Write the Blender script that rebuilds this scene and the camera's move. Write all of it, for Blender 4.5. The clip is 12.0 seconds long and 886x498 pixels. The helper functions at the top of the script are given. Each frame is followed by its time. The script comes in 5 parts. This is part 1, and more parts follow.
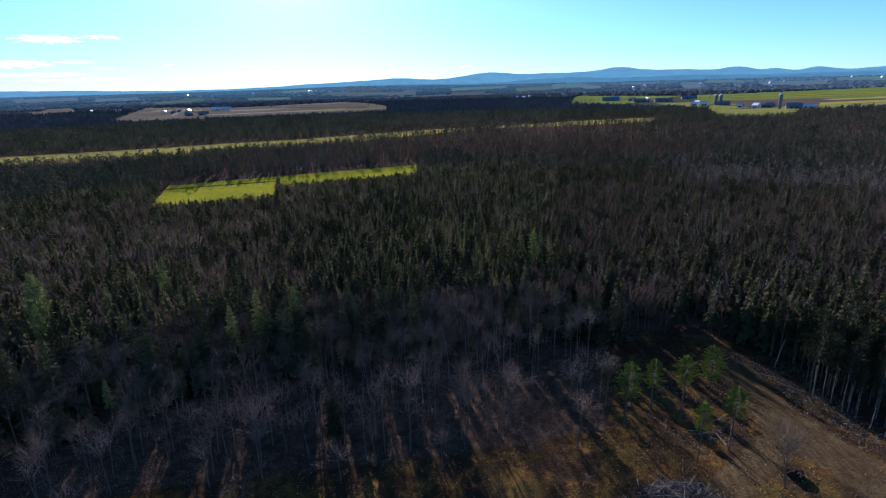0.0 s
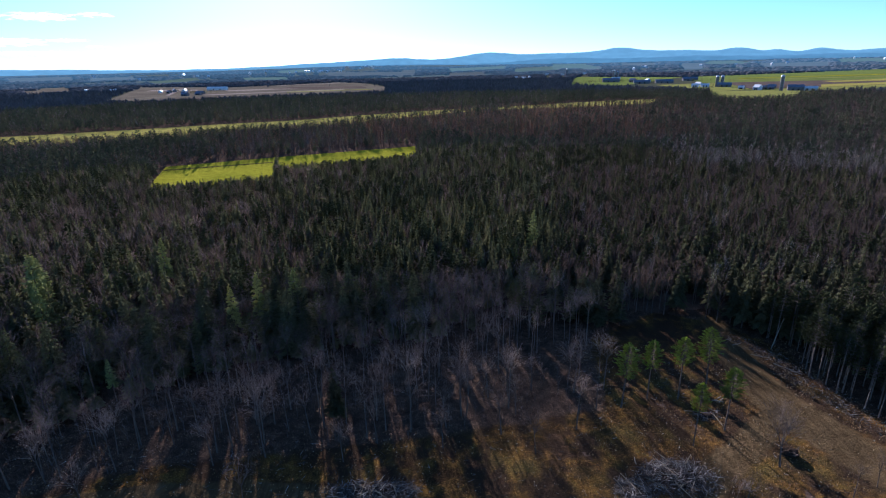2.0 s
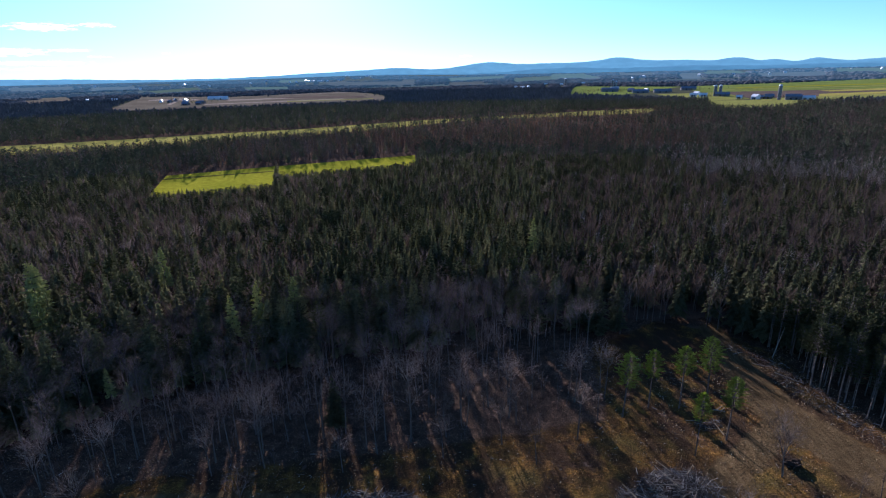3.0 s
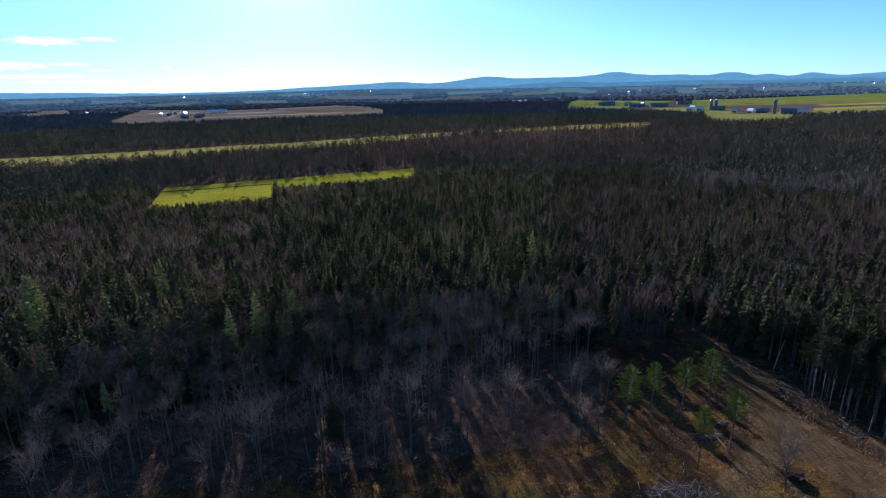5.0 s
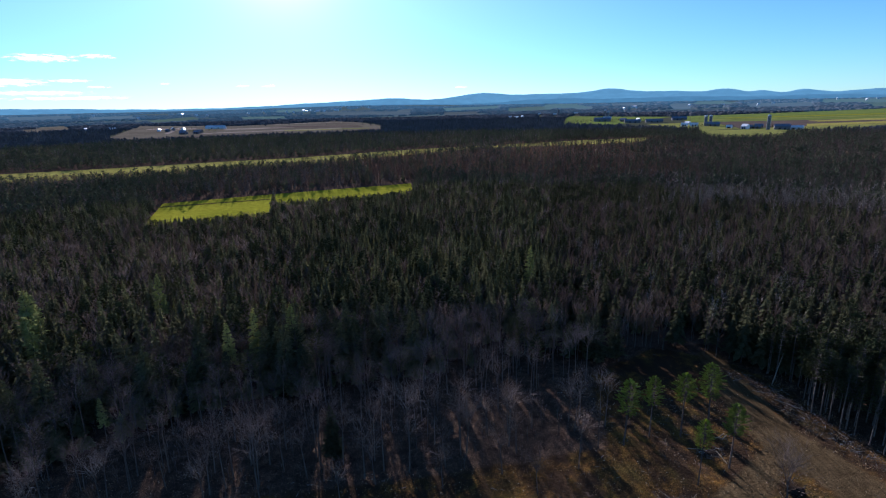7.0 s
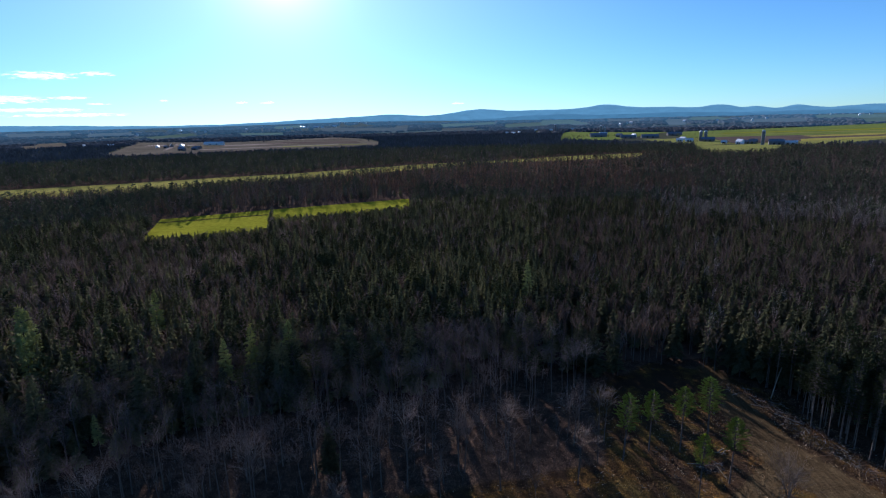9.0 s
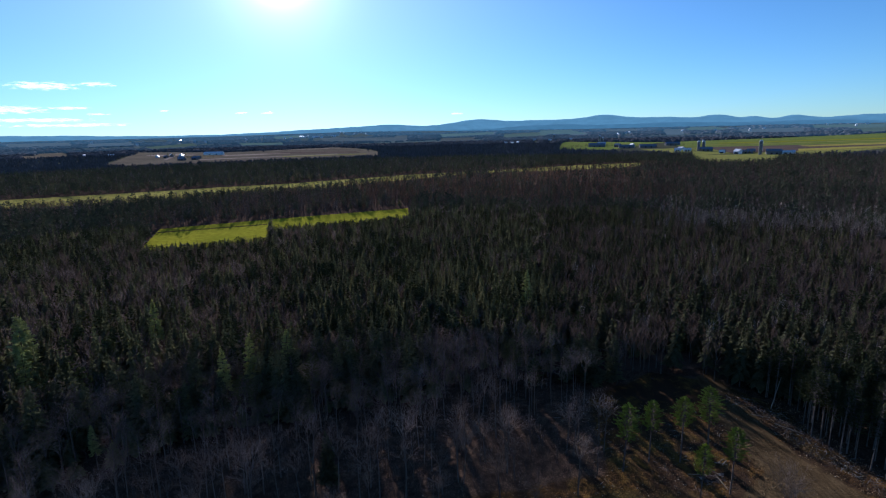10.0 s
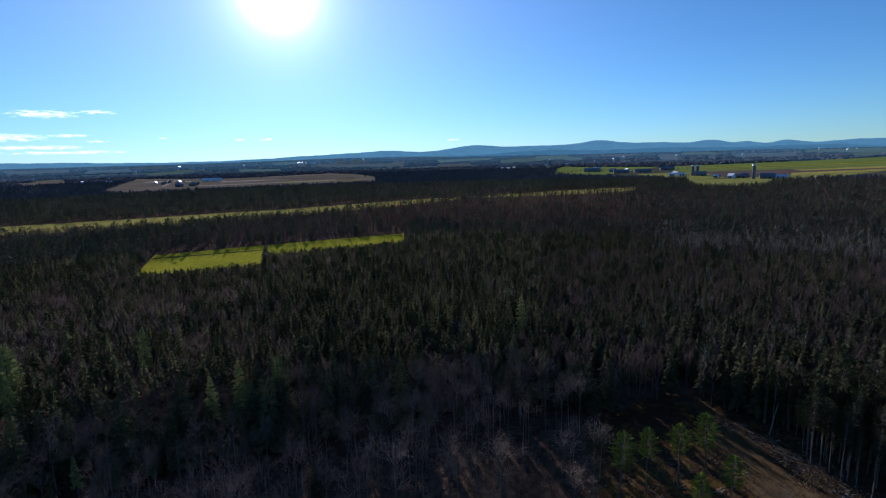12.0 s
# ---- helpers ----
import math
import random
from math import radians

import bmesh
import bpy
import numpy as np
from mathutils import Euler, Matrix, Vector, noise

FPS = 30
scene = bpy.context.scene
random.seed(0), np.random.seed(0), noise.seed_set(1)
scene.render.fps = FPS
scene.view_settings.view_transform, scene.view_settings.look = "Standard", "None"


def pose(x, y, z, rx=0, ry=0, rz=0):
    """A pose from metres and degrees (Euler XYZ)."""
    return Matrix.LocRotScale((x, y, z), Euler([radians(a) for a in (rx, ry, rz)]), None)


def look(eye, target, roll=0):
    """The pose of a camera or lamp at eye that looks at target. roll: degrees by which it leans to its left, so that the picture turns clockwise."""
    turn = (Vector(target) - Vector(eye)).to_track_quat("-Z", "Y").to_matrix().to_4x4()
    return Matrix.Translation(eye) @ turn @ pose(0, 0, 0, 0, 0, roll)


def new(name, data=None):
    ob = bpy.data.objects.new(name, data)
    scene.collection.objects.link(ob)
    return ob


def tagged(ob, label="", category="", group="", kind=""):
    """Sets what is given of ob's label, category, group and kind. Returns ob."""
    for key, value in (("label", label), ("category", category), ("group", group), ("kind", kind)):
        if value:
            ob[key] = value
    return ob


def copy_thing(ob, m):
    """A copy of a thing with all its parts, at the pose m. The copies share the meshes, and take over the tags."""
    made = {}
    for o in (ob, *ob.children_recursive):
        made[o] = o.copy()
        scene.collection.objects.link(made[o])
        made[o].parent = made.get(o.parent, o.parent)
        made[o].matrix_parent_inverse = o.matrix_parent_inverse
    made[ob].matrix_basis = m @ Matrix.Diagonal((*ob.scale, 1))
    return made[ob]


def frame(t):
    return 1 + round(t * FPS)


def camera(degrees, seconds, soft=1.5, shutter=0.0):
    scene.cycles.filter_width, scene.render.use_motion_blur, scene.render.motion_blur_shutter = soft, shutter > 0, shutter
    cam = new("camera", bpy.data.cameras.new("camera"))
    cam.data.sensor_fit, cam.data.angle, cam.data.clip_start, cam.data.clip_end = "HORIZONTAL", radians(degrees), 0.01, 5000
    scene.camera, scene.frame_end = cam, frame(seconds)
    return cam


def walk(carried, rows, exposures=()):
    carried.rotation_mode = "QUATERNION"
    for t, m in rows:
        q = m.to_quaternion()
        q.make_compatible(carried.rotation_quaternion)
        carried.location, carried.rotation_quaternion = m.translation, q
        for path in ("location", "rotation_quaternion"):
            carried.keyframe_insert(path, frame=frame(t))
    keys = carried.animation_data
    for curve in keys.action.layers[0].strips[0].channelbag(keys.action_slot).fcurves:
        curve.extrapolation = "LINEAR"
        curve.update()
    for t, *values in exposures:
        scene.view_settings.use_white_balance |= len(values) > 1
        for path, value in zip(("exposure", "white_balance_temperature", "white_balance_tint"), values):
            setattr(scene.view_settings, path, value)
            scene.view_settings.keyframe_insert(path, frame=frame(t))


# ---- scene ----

# ---------- camera ----------
cam = camera(80.0, 12.0, soft=1.15)
PATH = [
    (0, (0.537, -0.648, 60.263), (0.522, 1.261, 59.666), -1.5),
    (0.5, (0.425, -0.673, 60.257), (0.41, 1.226, 59.63), -1.5),
    (1, (0.336, -0.719, 60.25), (0.323, 1.168, 59.589), -1.5),
    (1.5, (0.219, -0.735, 60.239), (0.206, 1.149, 59.57), -1.4),
    (2, (0.115, -0.725, 60.255), (0.105, 1.162, 59.594), -1.3),
    (2.5, (0.051, -0.712, 60.252), (0.042, 1.182, 59.61), -1.3),
    (3, (0.022, -0.677, 60.265), (0.014, 1.221, 59.635), -1.3),
    (5, (-0.37, -0.68, 60.158), (-0.369, 1.232, 59.574), -1.2),
    (5.5, (-0.427, -0.754, 60.168), (-0.423, 1.163, 59.597), -1.2),
    (6, (-0.525, -0.803, 60.161), (-0.519, 1.118, 59.604), -1.1),
    (6.5, (-0.583, -0.903, 60.174), (-0.573, 1.022, 59.631), -1.2),
    (7, (-0.605, -1.045, 60.158), (-0.593, 0.883, 59.628), -1.2),
    (9, (-0.574, -1.318, 60.102), (-0.552, 0.625, 59.627), -1.3),
    (9.5, (-0.554, -1.388, 60.12), (-0.53, 0.559, 59.663), -1.3),
    (10, (-0.538, -1.432, 60.123), (-0.512, 0.519, 59.683), -1.3),
    (10.5, (-0.41, -1.418, 60.12), (-0.38, 0.538, 59.704), -1.4),
    (11, (-0.176, -1.318, 60.073), (-0.143, 0.643, 59.681), -1.4),
    (11.5, (0.218, -1.133, 60.045), (0.253, 0.832, 59.675), -1.5),
    (12, (0.675, -0.968, 60.027), (0.713, 1.001, 59.679), -1.5),
]
EXPOSURES = [(0.0, 1.62, 5300, 27), (1.0, 1.74, 5300, 28), (2.0, 1.86, 5350, 29), (3.0, 1.78, 5350, 29), (6.5, 1.52, 5280, 27), (9.5, 1.24, 5250, 26), (12.0, 0.97, 5250, 25)]
walk(cam, [(t, look(eye, target, roll)) for t, eye, target, roll in PATH], EXPOSURES)

# ---------- sky and sun ----------
SUN_AZ, SUN_EL = -14.6, 15.8          # degrees: azimuth from +y towards +x, height above the horizon
sun_way = Vector((math.sin(radians(SUN_AZ)) * math.cos(radians(SUN_EL)),
                  math.cos(radians(SUN_AZ)) * math.cos(radians(SUN_EL)), math.sin(radians(SUN_EL))))
SKY_STRENGTH, SUN_STRENGTH = 0.0455, 3.7

world = bpy.data.worlds.new("sky")
scene.world = world
world.use_nodes = True
wt = world.node_tree
wt.nodes.clear()
w_out = wt.nodes.new("ShaderNodeOutputWorld")
w_sky = wt.nodes.new("ShaderNodeTexSky")
w_sky.sky_type = "NISHITA"
w_sky.sun_disc = False
w_sky.sun_elevation = radians(SUN_EL)
w_sky.sun_rotation = radians(SUN_AZ)
w_sky.altitude = 200
w_sky.air_density, w_sky.dust_density, w_sky.ozone_density = 0.85, 0.0, 2.5
w_bg = wt.nodes.new("ShaderNodeBackground")
w_bg.inputs["Strength"].default_value = SKY_STRENGTH
w_cast = wt.nodes.new("ShaderNodeMix")               # clear cold autumn air: less red in the blue
w_cast.data_type, w_cast.blend_type = "RGBA", "MULTIPLY"
w_cast.inputs[0].default_value = 1.0
w_cast.inputs[7].default_value = (0.62, 0.92, 1.0, 1)
wt.links.new(w_sky.outputs[0], w_cast.inputs[6])
wt.links.new(w_cast.outputs[2], w_bg.inputs["Color"])
# the sun itself, with the bright aureole round it
w_co = wt.nodes.new("ShaderNodeTexCoord")
w_dot = wt.nodes.new("ShaderNodeVectorMath")
w_dot.operation = "DOT_PRODUCT"
w_dot.inputs[1].default_value = sun_way
wt.links.new(w_co.outputs["Generated"], w_dot.inputs[0])
w_clamp = wt.nodes.new("ShaderNodeClamp")
wt.links.new(w_dot.outputs["Value"], w_clamp.inputs["Value"])
last = w_bg.outputs[0]
for power, strength in ((1500.0, 2.7), (260.0, 0.34), (40.0, 0.10), (9.0, 0.135)):
    w_pow = wt.nodes.new("ShaderNodeMath")
    w_pow.operation = "POWER"
    w_pow.inputs[1].default_value = power
    wt.links.new(w_clamp.outputs[0], w_pow.inputs[0])
    w_mul = wt.nodes.new("ShaderNodeMath")
    w_mul.operation = "MULTIPLY"
    w_mul.inputs[1].default_value = strength
    wt.links.new(w_pow.outputs[0], w_mul.inputs[0])
    w_glow = wt.nodes.new("ShaderNodeBackground")
    w_glow.inputs["Color"].default_value = (1.0, 0.97, 0.93, 1) if power > 100 else (0.80, 0.88, 1.0, 1)
    wt.links.new(w_mul.outputs[0], w_glow.inputs["Strength"])
    w_add = wt.nodes.new("ShaderNodeAddShader")
    wt.links.new(last, w_add.inputs[0])
    wt.links.new(w_glow.outputs[0], w_add.inputs[1])
    last = w_add.outputs[0]
wt.links.new(last, w_out.inputs["Surface"])

sun = new("sun", bpy.data.lights.new("sun", "SUN"))
sun.data.energy, sun.data.angle, sun.data.color = SUN_STRENGTH, radians(0.53), (1.0, 0.90, 0.76)
sun.matrix_world = look((0, 0, 300), Vector((0, 0, 300)) - sun_way)

# ---------- materials ----------
def material(name):
    m = bpy.data.materials.new(name)
    m.use_nodes = True
    n = m.node_tree.nodes
    return m, m.node_tree, n["Principled BSDF"], n["Material Output"]


def noise_node(tree, scale, detail=4.0, rough=0.6, vec=None):
    n = tree.nodes.new("ShaderNodeTexNoise")
    n.inputs["Scale"].default_value, n.inputs["Detail"].default_value, n.inputs["Roughness"].default_value = scale, detail, rough
    if vec is not None:
        tree.links.new(vec, n.inputs["Vector"])
    return n.outputs["Fac"]


def ramp(tree, fac, stops):
    n = tree.nodes.new("ShaderNodeValToRGB")
    e = n.color_ramp.elements
    while len(e) < len(stops):
        e.new(0.5)
    for el, (p, c) in zip(e, stops):
        el.position, el.color = p, (*c, 1)
    tree.links.new(fac, n.inputs["Fac"])
    return n.outputs["Color"]


def blend(tree, fac, a, b, kind="MIX"):
    n = tree.nodes.new("ShaderNodeMix")
    n.data_type, n.blend_type = "RGBA", kind
    for sock, v in ((n.inputs[0], fac), (n.inputs[6], a), (n.inputs[7], b)):
        if isinstance(v, (int, float)):
            sock.default_value = v
        elif isinstance(v, tuple):
            sock.default_value = (*v, 1)
        else:
            tree.links.new(v, sock)
    return n.outputs[2]


def position(tree, scale=(1, 1, 1)):
    g = tree.nodes.new("ShaderNodeNewGeometry")
    mp = tree.nodes.new("ShaderNodeMapping")
    mp.inputs["Scale"].default_value = scale
    tree.links.new(g.outputs["Position"], mp.inputs["Vector"])
    return mp.outputs[0]


def bump(tree, bsdf, height, strength, distance):
    n = tree.nodes.new("ShaderNodeBump")
    n.inputs["Strength"].default_value, n.inputs["Distance"].default_value = strength, distance
    tree.links.new(height, n.inputs["Height"])
    tree.links.new(n.outputs[0], bsdf.inputs["Normal"])


def foliage(name, stops, joined=False, through_light=0.5, gloss=0.0, mottle=1.7, needles=0.0):
    """Needles or twigs: each tree takes its own tone; finer mottling inside the crown; some light comes through."""
    m, tree, bsdf, out = material(name)
    if joined:
        a = tree.nodes.new("ShaderNodeAttribute")
        a.attribute_name = "tint"
        rnd = a.outputs["Fac"]
    else:
        rnd = tree.nodes.new("ShaderNodeObjectInfo").outputs["Random"]
    col = ramp(tree, rnd, stops)
    mott = noise_node(tree, mottle, 3.0, 0.7, position(tree))
    dark = ramp(tree, mott, [(0.3, (0.62, 0.62, 0.62)), (0.7, (1.25, 1.25, 1.2))])
    col = blend(tree, 1.0, col, dark, "MULTIPLY")
    tree.links.new(col, bsdf.inputs["Base Color"])
    bsdf.inputs["Roughness"].default_value = 0.9
    bsdf.inputs["Specular IOR Level"].default_value = gloss
    if needles:                              # needles stand every way on a bough
        bump(tree, bsdf, noise_node(tree, 5.0, 2.0, 0.7, position(tree)), 1.0, needles)
    if through_light:
        tr = tree.nodes.new("ShaderNodeBsdfTranslucent")
        tree.links.new(blend(tree, 1.0, col, (1.9, 1.75, 1.35), "MULTIPLY"), tr.inputs["Color"])
        mix = tree.nodes.new("ShaderNodeMixShader")
        mix.inputs[0].default_value = through_light
        tree.links.new(bsdf.outputs[0], mix.inputs[1])
        tree.links.new(tr.outputs[0], mix.inputs[2])
        tree.links.new(mix.outputs[0], out.inputs["Surface"])
    return m


def surface(name, a, b, scale, rough=0.85, relief=0.0, relief_scale=None, fine=None, metal=0.0):
    """A plain matt surface with mottling at two scales and relief."""
    m, tree, bsdf, out = material(name)
    pos = position(tree)
    big = noise_node(tree, scale, 4.0, 0.6, pos)
    col = ramp(tree, big, [(0.3, a), (0.7, b)])
    small = noise_node(tree, scale * 9, 3.0, 0.7, pos)
    grain = ramp(tree, small, [(0.25, (0.72, 0.72, 0.72)), (0.75, (1.22, 1.22, 1.22))])
    col = blend(tree, 1.0, col, grain, "MULTIPLY")
    if fine:
        spots = noise_node(tree, fine[0], 2.0, 0.5, pos)
        mask = ramp(tree, spots, [(fine[1], (0, 0, 0)), (fine[1] + 0.06, (1, 1, 1))])
        col = blend(tree, mask, col, fine[2])
    tree.links.new(col, bsdf.inputs["Base Color"])
    bsdf.inputs["Roughness"].default_value = rough
    bsdf.inputs["Metallic"].default_value = metal
    bsdf.inputs["Specular IOR Level"].default_value = 0.0 if not metal else 0.5
    if relief:
        bump(tree, bsdf, noise_node(tree, relief_scale or scale * 4, 5.0, 0.65, pos), 1.0, relief)
    return m


SPRUCE = [(0.0, (0.072, 0.075, 0.044)), (0.35, (0.118, 0.124, 0.070)), (0.7, (0.142, 0.150, 0.082)), (1.0, (0.160, 0.160, 0.086))]
PINE = [(0.0, (0.056, 0.064, 0.032)), (0.5, (0.072, 0.081, 0.038)), (1.0, (0.094, 0.100, 0.044))]
TWIG = [(0.0, (0.150, 0.114, 0.096)), (0.5, (0.190, 0.146, 0.122)), (1.0, (0.265, 0.210, 0.176))]
WISP = [(0.0, (0.115, 0.087, 0.074)), (0.5, (0.175, 0.136, 0.117)), (1.0, (0.265, 0.212, 0.184))]
LARCH = [(0.0, (0.185, 0.118, 0.080)), (0.5, (0.230, 0.148, 0.098)), (1.0, (0.290, 0.190, 0.122))]
BIRCH = [(0.0, (0.290, 0.238, 0.196)), (0.5, (0.370, 0.310, 0.260)), (1.0, (0.460, 0.394, 0.336))]
YELLOW = [(0.0, (0.250, 0.285, 0.110)), (1.0, (0.340, 0.350, 0.130))]
# FAR_WOOD: greyed needles and twigs, with some distance haze in the base colour
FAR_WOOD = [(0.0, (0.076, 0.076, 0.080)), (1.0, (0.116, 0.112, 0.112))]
BROWN_LEAF = [(0.0, (0.150, 0.092, 0.058)), (1.0, (0.215, 0.138, 0.088))]

spruce_mat = foliage("spruce_needles", SPRUCE, through_light=0.45, needles=0.35)
pine_mat = foliage("pine_needles", PINE, through_light=0.35, needles=0.35)
bright_pine_mat = foliage("fresh_pine_needles", [(0.0, (0.150, 0.205, 0.042)), (1.0, (0.190, 0.245, 0.052))], through_light=0.45, needles=0.35)
yellow_mat = foliage("yellowed_needles", YELLOW, through_light=0.35, needles=0.35)
twig_mat = foliage("bare_twigs", TWIG, through_light=0.1)
birch_mat = foliage("birch_twigs", BIRCH, through_light=0.0)
brown_leaf_mat = foliage("withered_leaves", BROWN_LEAF, through_light=0.3)
spruce_far_mat = foliage("spruce_wood", SPRUCE, joined=True, through_light=0.45, needles=0.35)
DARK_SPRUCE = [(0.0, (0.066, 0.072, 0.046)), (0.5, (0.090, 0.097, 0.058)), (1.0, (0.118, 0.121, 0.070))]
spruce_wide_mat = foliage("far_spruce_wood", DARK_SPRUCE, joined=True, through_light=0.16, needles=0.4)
pine_far_mat = foliage("pine_wood", PINE, joined=True, through_light=0.40, needles=0.35)
twig_far_mat = foliage("bare_wood", TWIG, joined=True, through_light=0.1)
wisp_mat = foliage("bare_crowns", WISP, joined=True, through_light=0.1)
larch_far_mat = foliage("larch_wood", LARCH, joined=True, through_light=0.25)
birch_far_mat = foliage("birch_wood", BIRCH, joined=True, through_light=0.0)
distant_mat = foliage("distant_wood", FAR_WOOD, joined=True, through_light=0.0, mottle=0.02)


# the plain beyond two kilometres: a backdrop, its thickening haze painted as blue emission
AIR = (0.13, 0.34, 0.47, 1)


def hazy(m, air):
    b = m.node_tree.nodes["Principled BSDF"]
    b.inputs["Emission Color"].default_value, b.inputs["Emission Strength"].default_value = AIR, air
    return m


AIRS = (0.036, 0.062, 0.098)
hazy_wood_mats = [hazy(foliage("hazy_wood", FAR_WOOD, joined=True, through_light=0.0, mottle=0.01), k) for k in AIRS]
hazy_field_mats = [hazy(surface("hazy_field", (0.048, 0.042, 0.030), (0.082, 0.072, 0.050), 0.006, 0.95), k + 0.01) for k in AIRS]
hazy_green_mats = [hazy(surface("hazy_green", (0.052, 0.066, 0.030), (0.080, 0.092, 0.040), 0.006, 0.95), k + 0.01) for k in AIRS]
bark_mat = surface("bark", (0.075, 0.060, 0.050), (0.145, 0.118, 0.098), 3.0, 0.9, 0.02)
grey_bark_mat = surface("grey_bark", (0.090, 0.074, 0.062), (0.170, 0.145, 0.122), 1.2, 0.9, 0.02)
pale_bark_mat = surface("pale_bark", (0.20, 0.168, 0.125), (0.36, 0.31, 0.235), 2.5, 0.8, 0.01)
floor_mat = surface("forest_floor", (0.068, 0.047, 0.034), (0.105, 0.072, 0.050), 0.16, 0.95, 0.25, 1.2, (2.6, 0.66, (0.16, 0.108, 0.066)))
wood_mat = surface("weathered_wood", (0.15, 0.118, 0.078), (0.28, 0.232, 0.162), 1.5, 0.85, 0.01)
stick_mat, tree, bsdf, out = material("dead_sticks")
isl = tree.nodes.new("ShaderNodeNewGeometry").outputs["Random Per Island"]
col = ramp(tree, isl, [(0.0, (0.028, 0.023, 0.019)), (0.55, (0.070, 0.060, 0.050)), (0.82, (0.14, 0.122, 0.102)), (1.0, (0.44, 0.40, 0.34))])
tree.links.new(col, bsdf.inputs["Base Color"])
bsdf.inputs["Roughness"].default_value = 0.9
leaf_mat, tree, bsdf, out = material("fallen_leaves")
isl = tree.nodes.new("ShaderNodeNewGeometry").outputs["Random Per Island"]
col = ramp(tree, isl, [(0.0, (0.070, 0.040, 0.020)), (0.5, (0.200, 0.110, 0.035)), (0.85, (0.340, 0.230, 0.095)), (1.0, (0.56, 0.47, 0.33))])
tree.links.new(col, bsdf.inputs["Base Color"])
bsdf.inputs["Roughness"].default_value = 0.85
grass_mat = surface("green_hay_field", (0.190, 0.195, 0.016), (0.275, 0.262, 0.022), 0.035, 0.9, 0.25, 1.0)
strip_mat = surface("pale_meadow", (0.255, 0.225, 0.05), (0.345, 0.300, 0.075), 0.025, 0.9, 0.3, 0.8)
far_green_mat = surface("far_green_field", (0.115, 0.150, 0.036), (0.172, 0.205, 0.052), 0.012, 0.9, 0.3, 0.4)
olive_mat = surface("olive_stubble", (0.175, 0.180, 0.046), (0.245, 0.240, 0.068), 0.015, 0.9, 0.3, 0.4)
plough_mat = surface("ploughed_soil", (0.085, 0.065, 0.055), (0.13, 0.10, 0.08), 0.012, 0.95, 0.4, 0.4)
stubble_mat = surface("brown_stubble", (0.100, 0.086, 0.062), (0.160, 0.138, 0.098), 0.008, 0.95, 0.3, 0.3)
pale_stubble_mat = surface("pale_stubble", (0.23, 0.19, 0.15), (0.30, 0.25, 0.20), 0.01, 0.95, 0.3, 0.3)
ditch_mat = surface("ditch_grass", (0.060, 0.055, 0.018), (0.10, 0.085, 0.03), 0.2, 0.95, 0.2)
roof_mat = surface("steel_roof", (0.60, 0.62, 0.64), (0.74, 0.75, 0.76), 0.3, 0.55, 0.0, metal=0.3)
blue_roof_mat = surface("blue_roof", (0.13, 0.155, 0.205), (0.18, 0.21, 0.265), 0.3, 0.5)
wall_mat = surface("white_siding", (0.70, 0.70, 0.70), (0.80, 0.80, 0.78), 0.4, 0.7)
grey_wall_mat = surface("grey_boards", (0.16, 0.15, 0.15), (0.24, 0.22, 0.21), 0.4, 0.8)
concrete_mat = surface("silo_concrete", (0.12, 0.12, 0.125), (0.19, 0.19, 0.19), 0.25, 0.85)
dome_mat = surface("galvanised_dome", (0.42, 0.44, 0.46), (0.55, 0.56, 0.58), 0.5, 0.35, metal=0.8)
dark_earth_mat = surface("dark_earth", (0.020, 0.015, 0.011), (0.045, 0.033, 0.024), 1.2, 0.95, 0.1)
dark_mat = surface("dark_opening", (0.03, 0.03, 0.035), (0.05, 0.05, 0.055), 0.8, 0.5)

# blue airlight of the hills painted as emission, stronger on farther ridges
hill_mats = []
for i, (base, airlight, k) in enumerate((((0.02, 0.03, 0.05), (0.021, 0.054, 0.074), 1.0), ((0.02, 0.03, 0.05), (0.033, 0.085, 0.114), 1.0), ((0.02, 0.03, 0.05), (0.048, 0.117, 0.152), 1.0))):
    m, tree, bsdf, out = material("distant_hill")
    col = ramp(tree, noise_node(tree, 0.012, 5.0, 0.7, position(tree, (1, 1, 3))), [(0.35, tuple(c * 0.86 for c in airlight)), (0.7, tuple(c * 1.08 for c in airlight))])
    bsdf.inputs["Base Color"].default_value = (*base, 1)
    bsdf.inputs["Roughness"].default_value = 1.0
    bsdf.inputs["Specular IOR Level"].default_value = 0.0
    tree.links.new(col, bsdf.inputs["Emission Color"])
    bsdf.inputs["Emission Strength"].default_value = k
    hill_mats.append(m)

# ---------- mesh helpers ----------
rng = np.random.default_rng(7)


def raw_mesh(name, V, F, mats, slot=None, tint=None, smooth=False):
    me = bpy.data.meshes.new(name)
    V, F = np.asarray(V, np.float32), np.asarray(F, np.int32)
    me.vertices.add(len(V))
    me.vertices.foreach_set("co", V.ravel())
    me.loops.add(F.size)
    me.loops.foreach_set("vertex_index", F.ravel())
    me.polygons.add(len(F))
    me.polygons.foreach_set("loop_start", np.arange(len(F), dtype=np.int32) * F.shape[1])
    for m in mats:
        me.materials.append(m)
    if slot is not None:
        me.polygons.foreach_set("material_index", np.asarray(slot, np.int32))
    me.polygons.foreach_set("use_smooth", np.full(len(F), smooth))
    if tint is not None:
        at = me.attributes.new("tint", "FLOAT", "POINT")
        at.data.foreach_set("value", np.asarray(tint, np.float32))
    me.update(calc_edges=True)
    return me


def part(name, me, parent, label="", m=None):
    ob = new(name, me)
    ob.parent = parent
    if m is not None:
        ob.matrix_basis = m
    return tagged(ob, label)


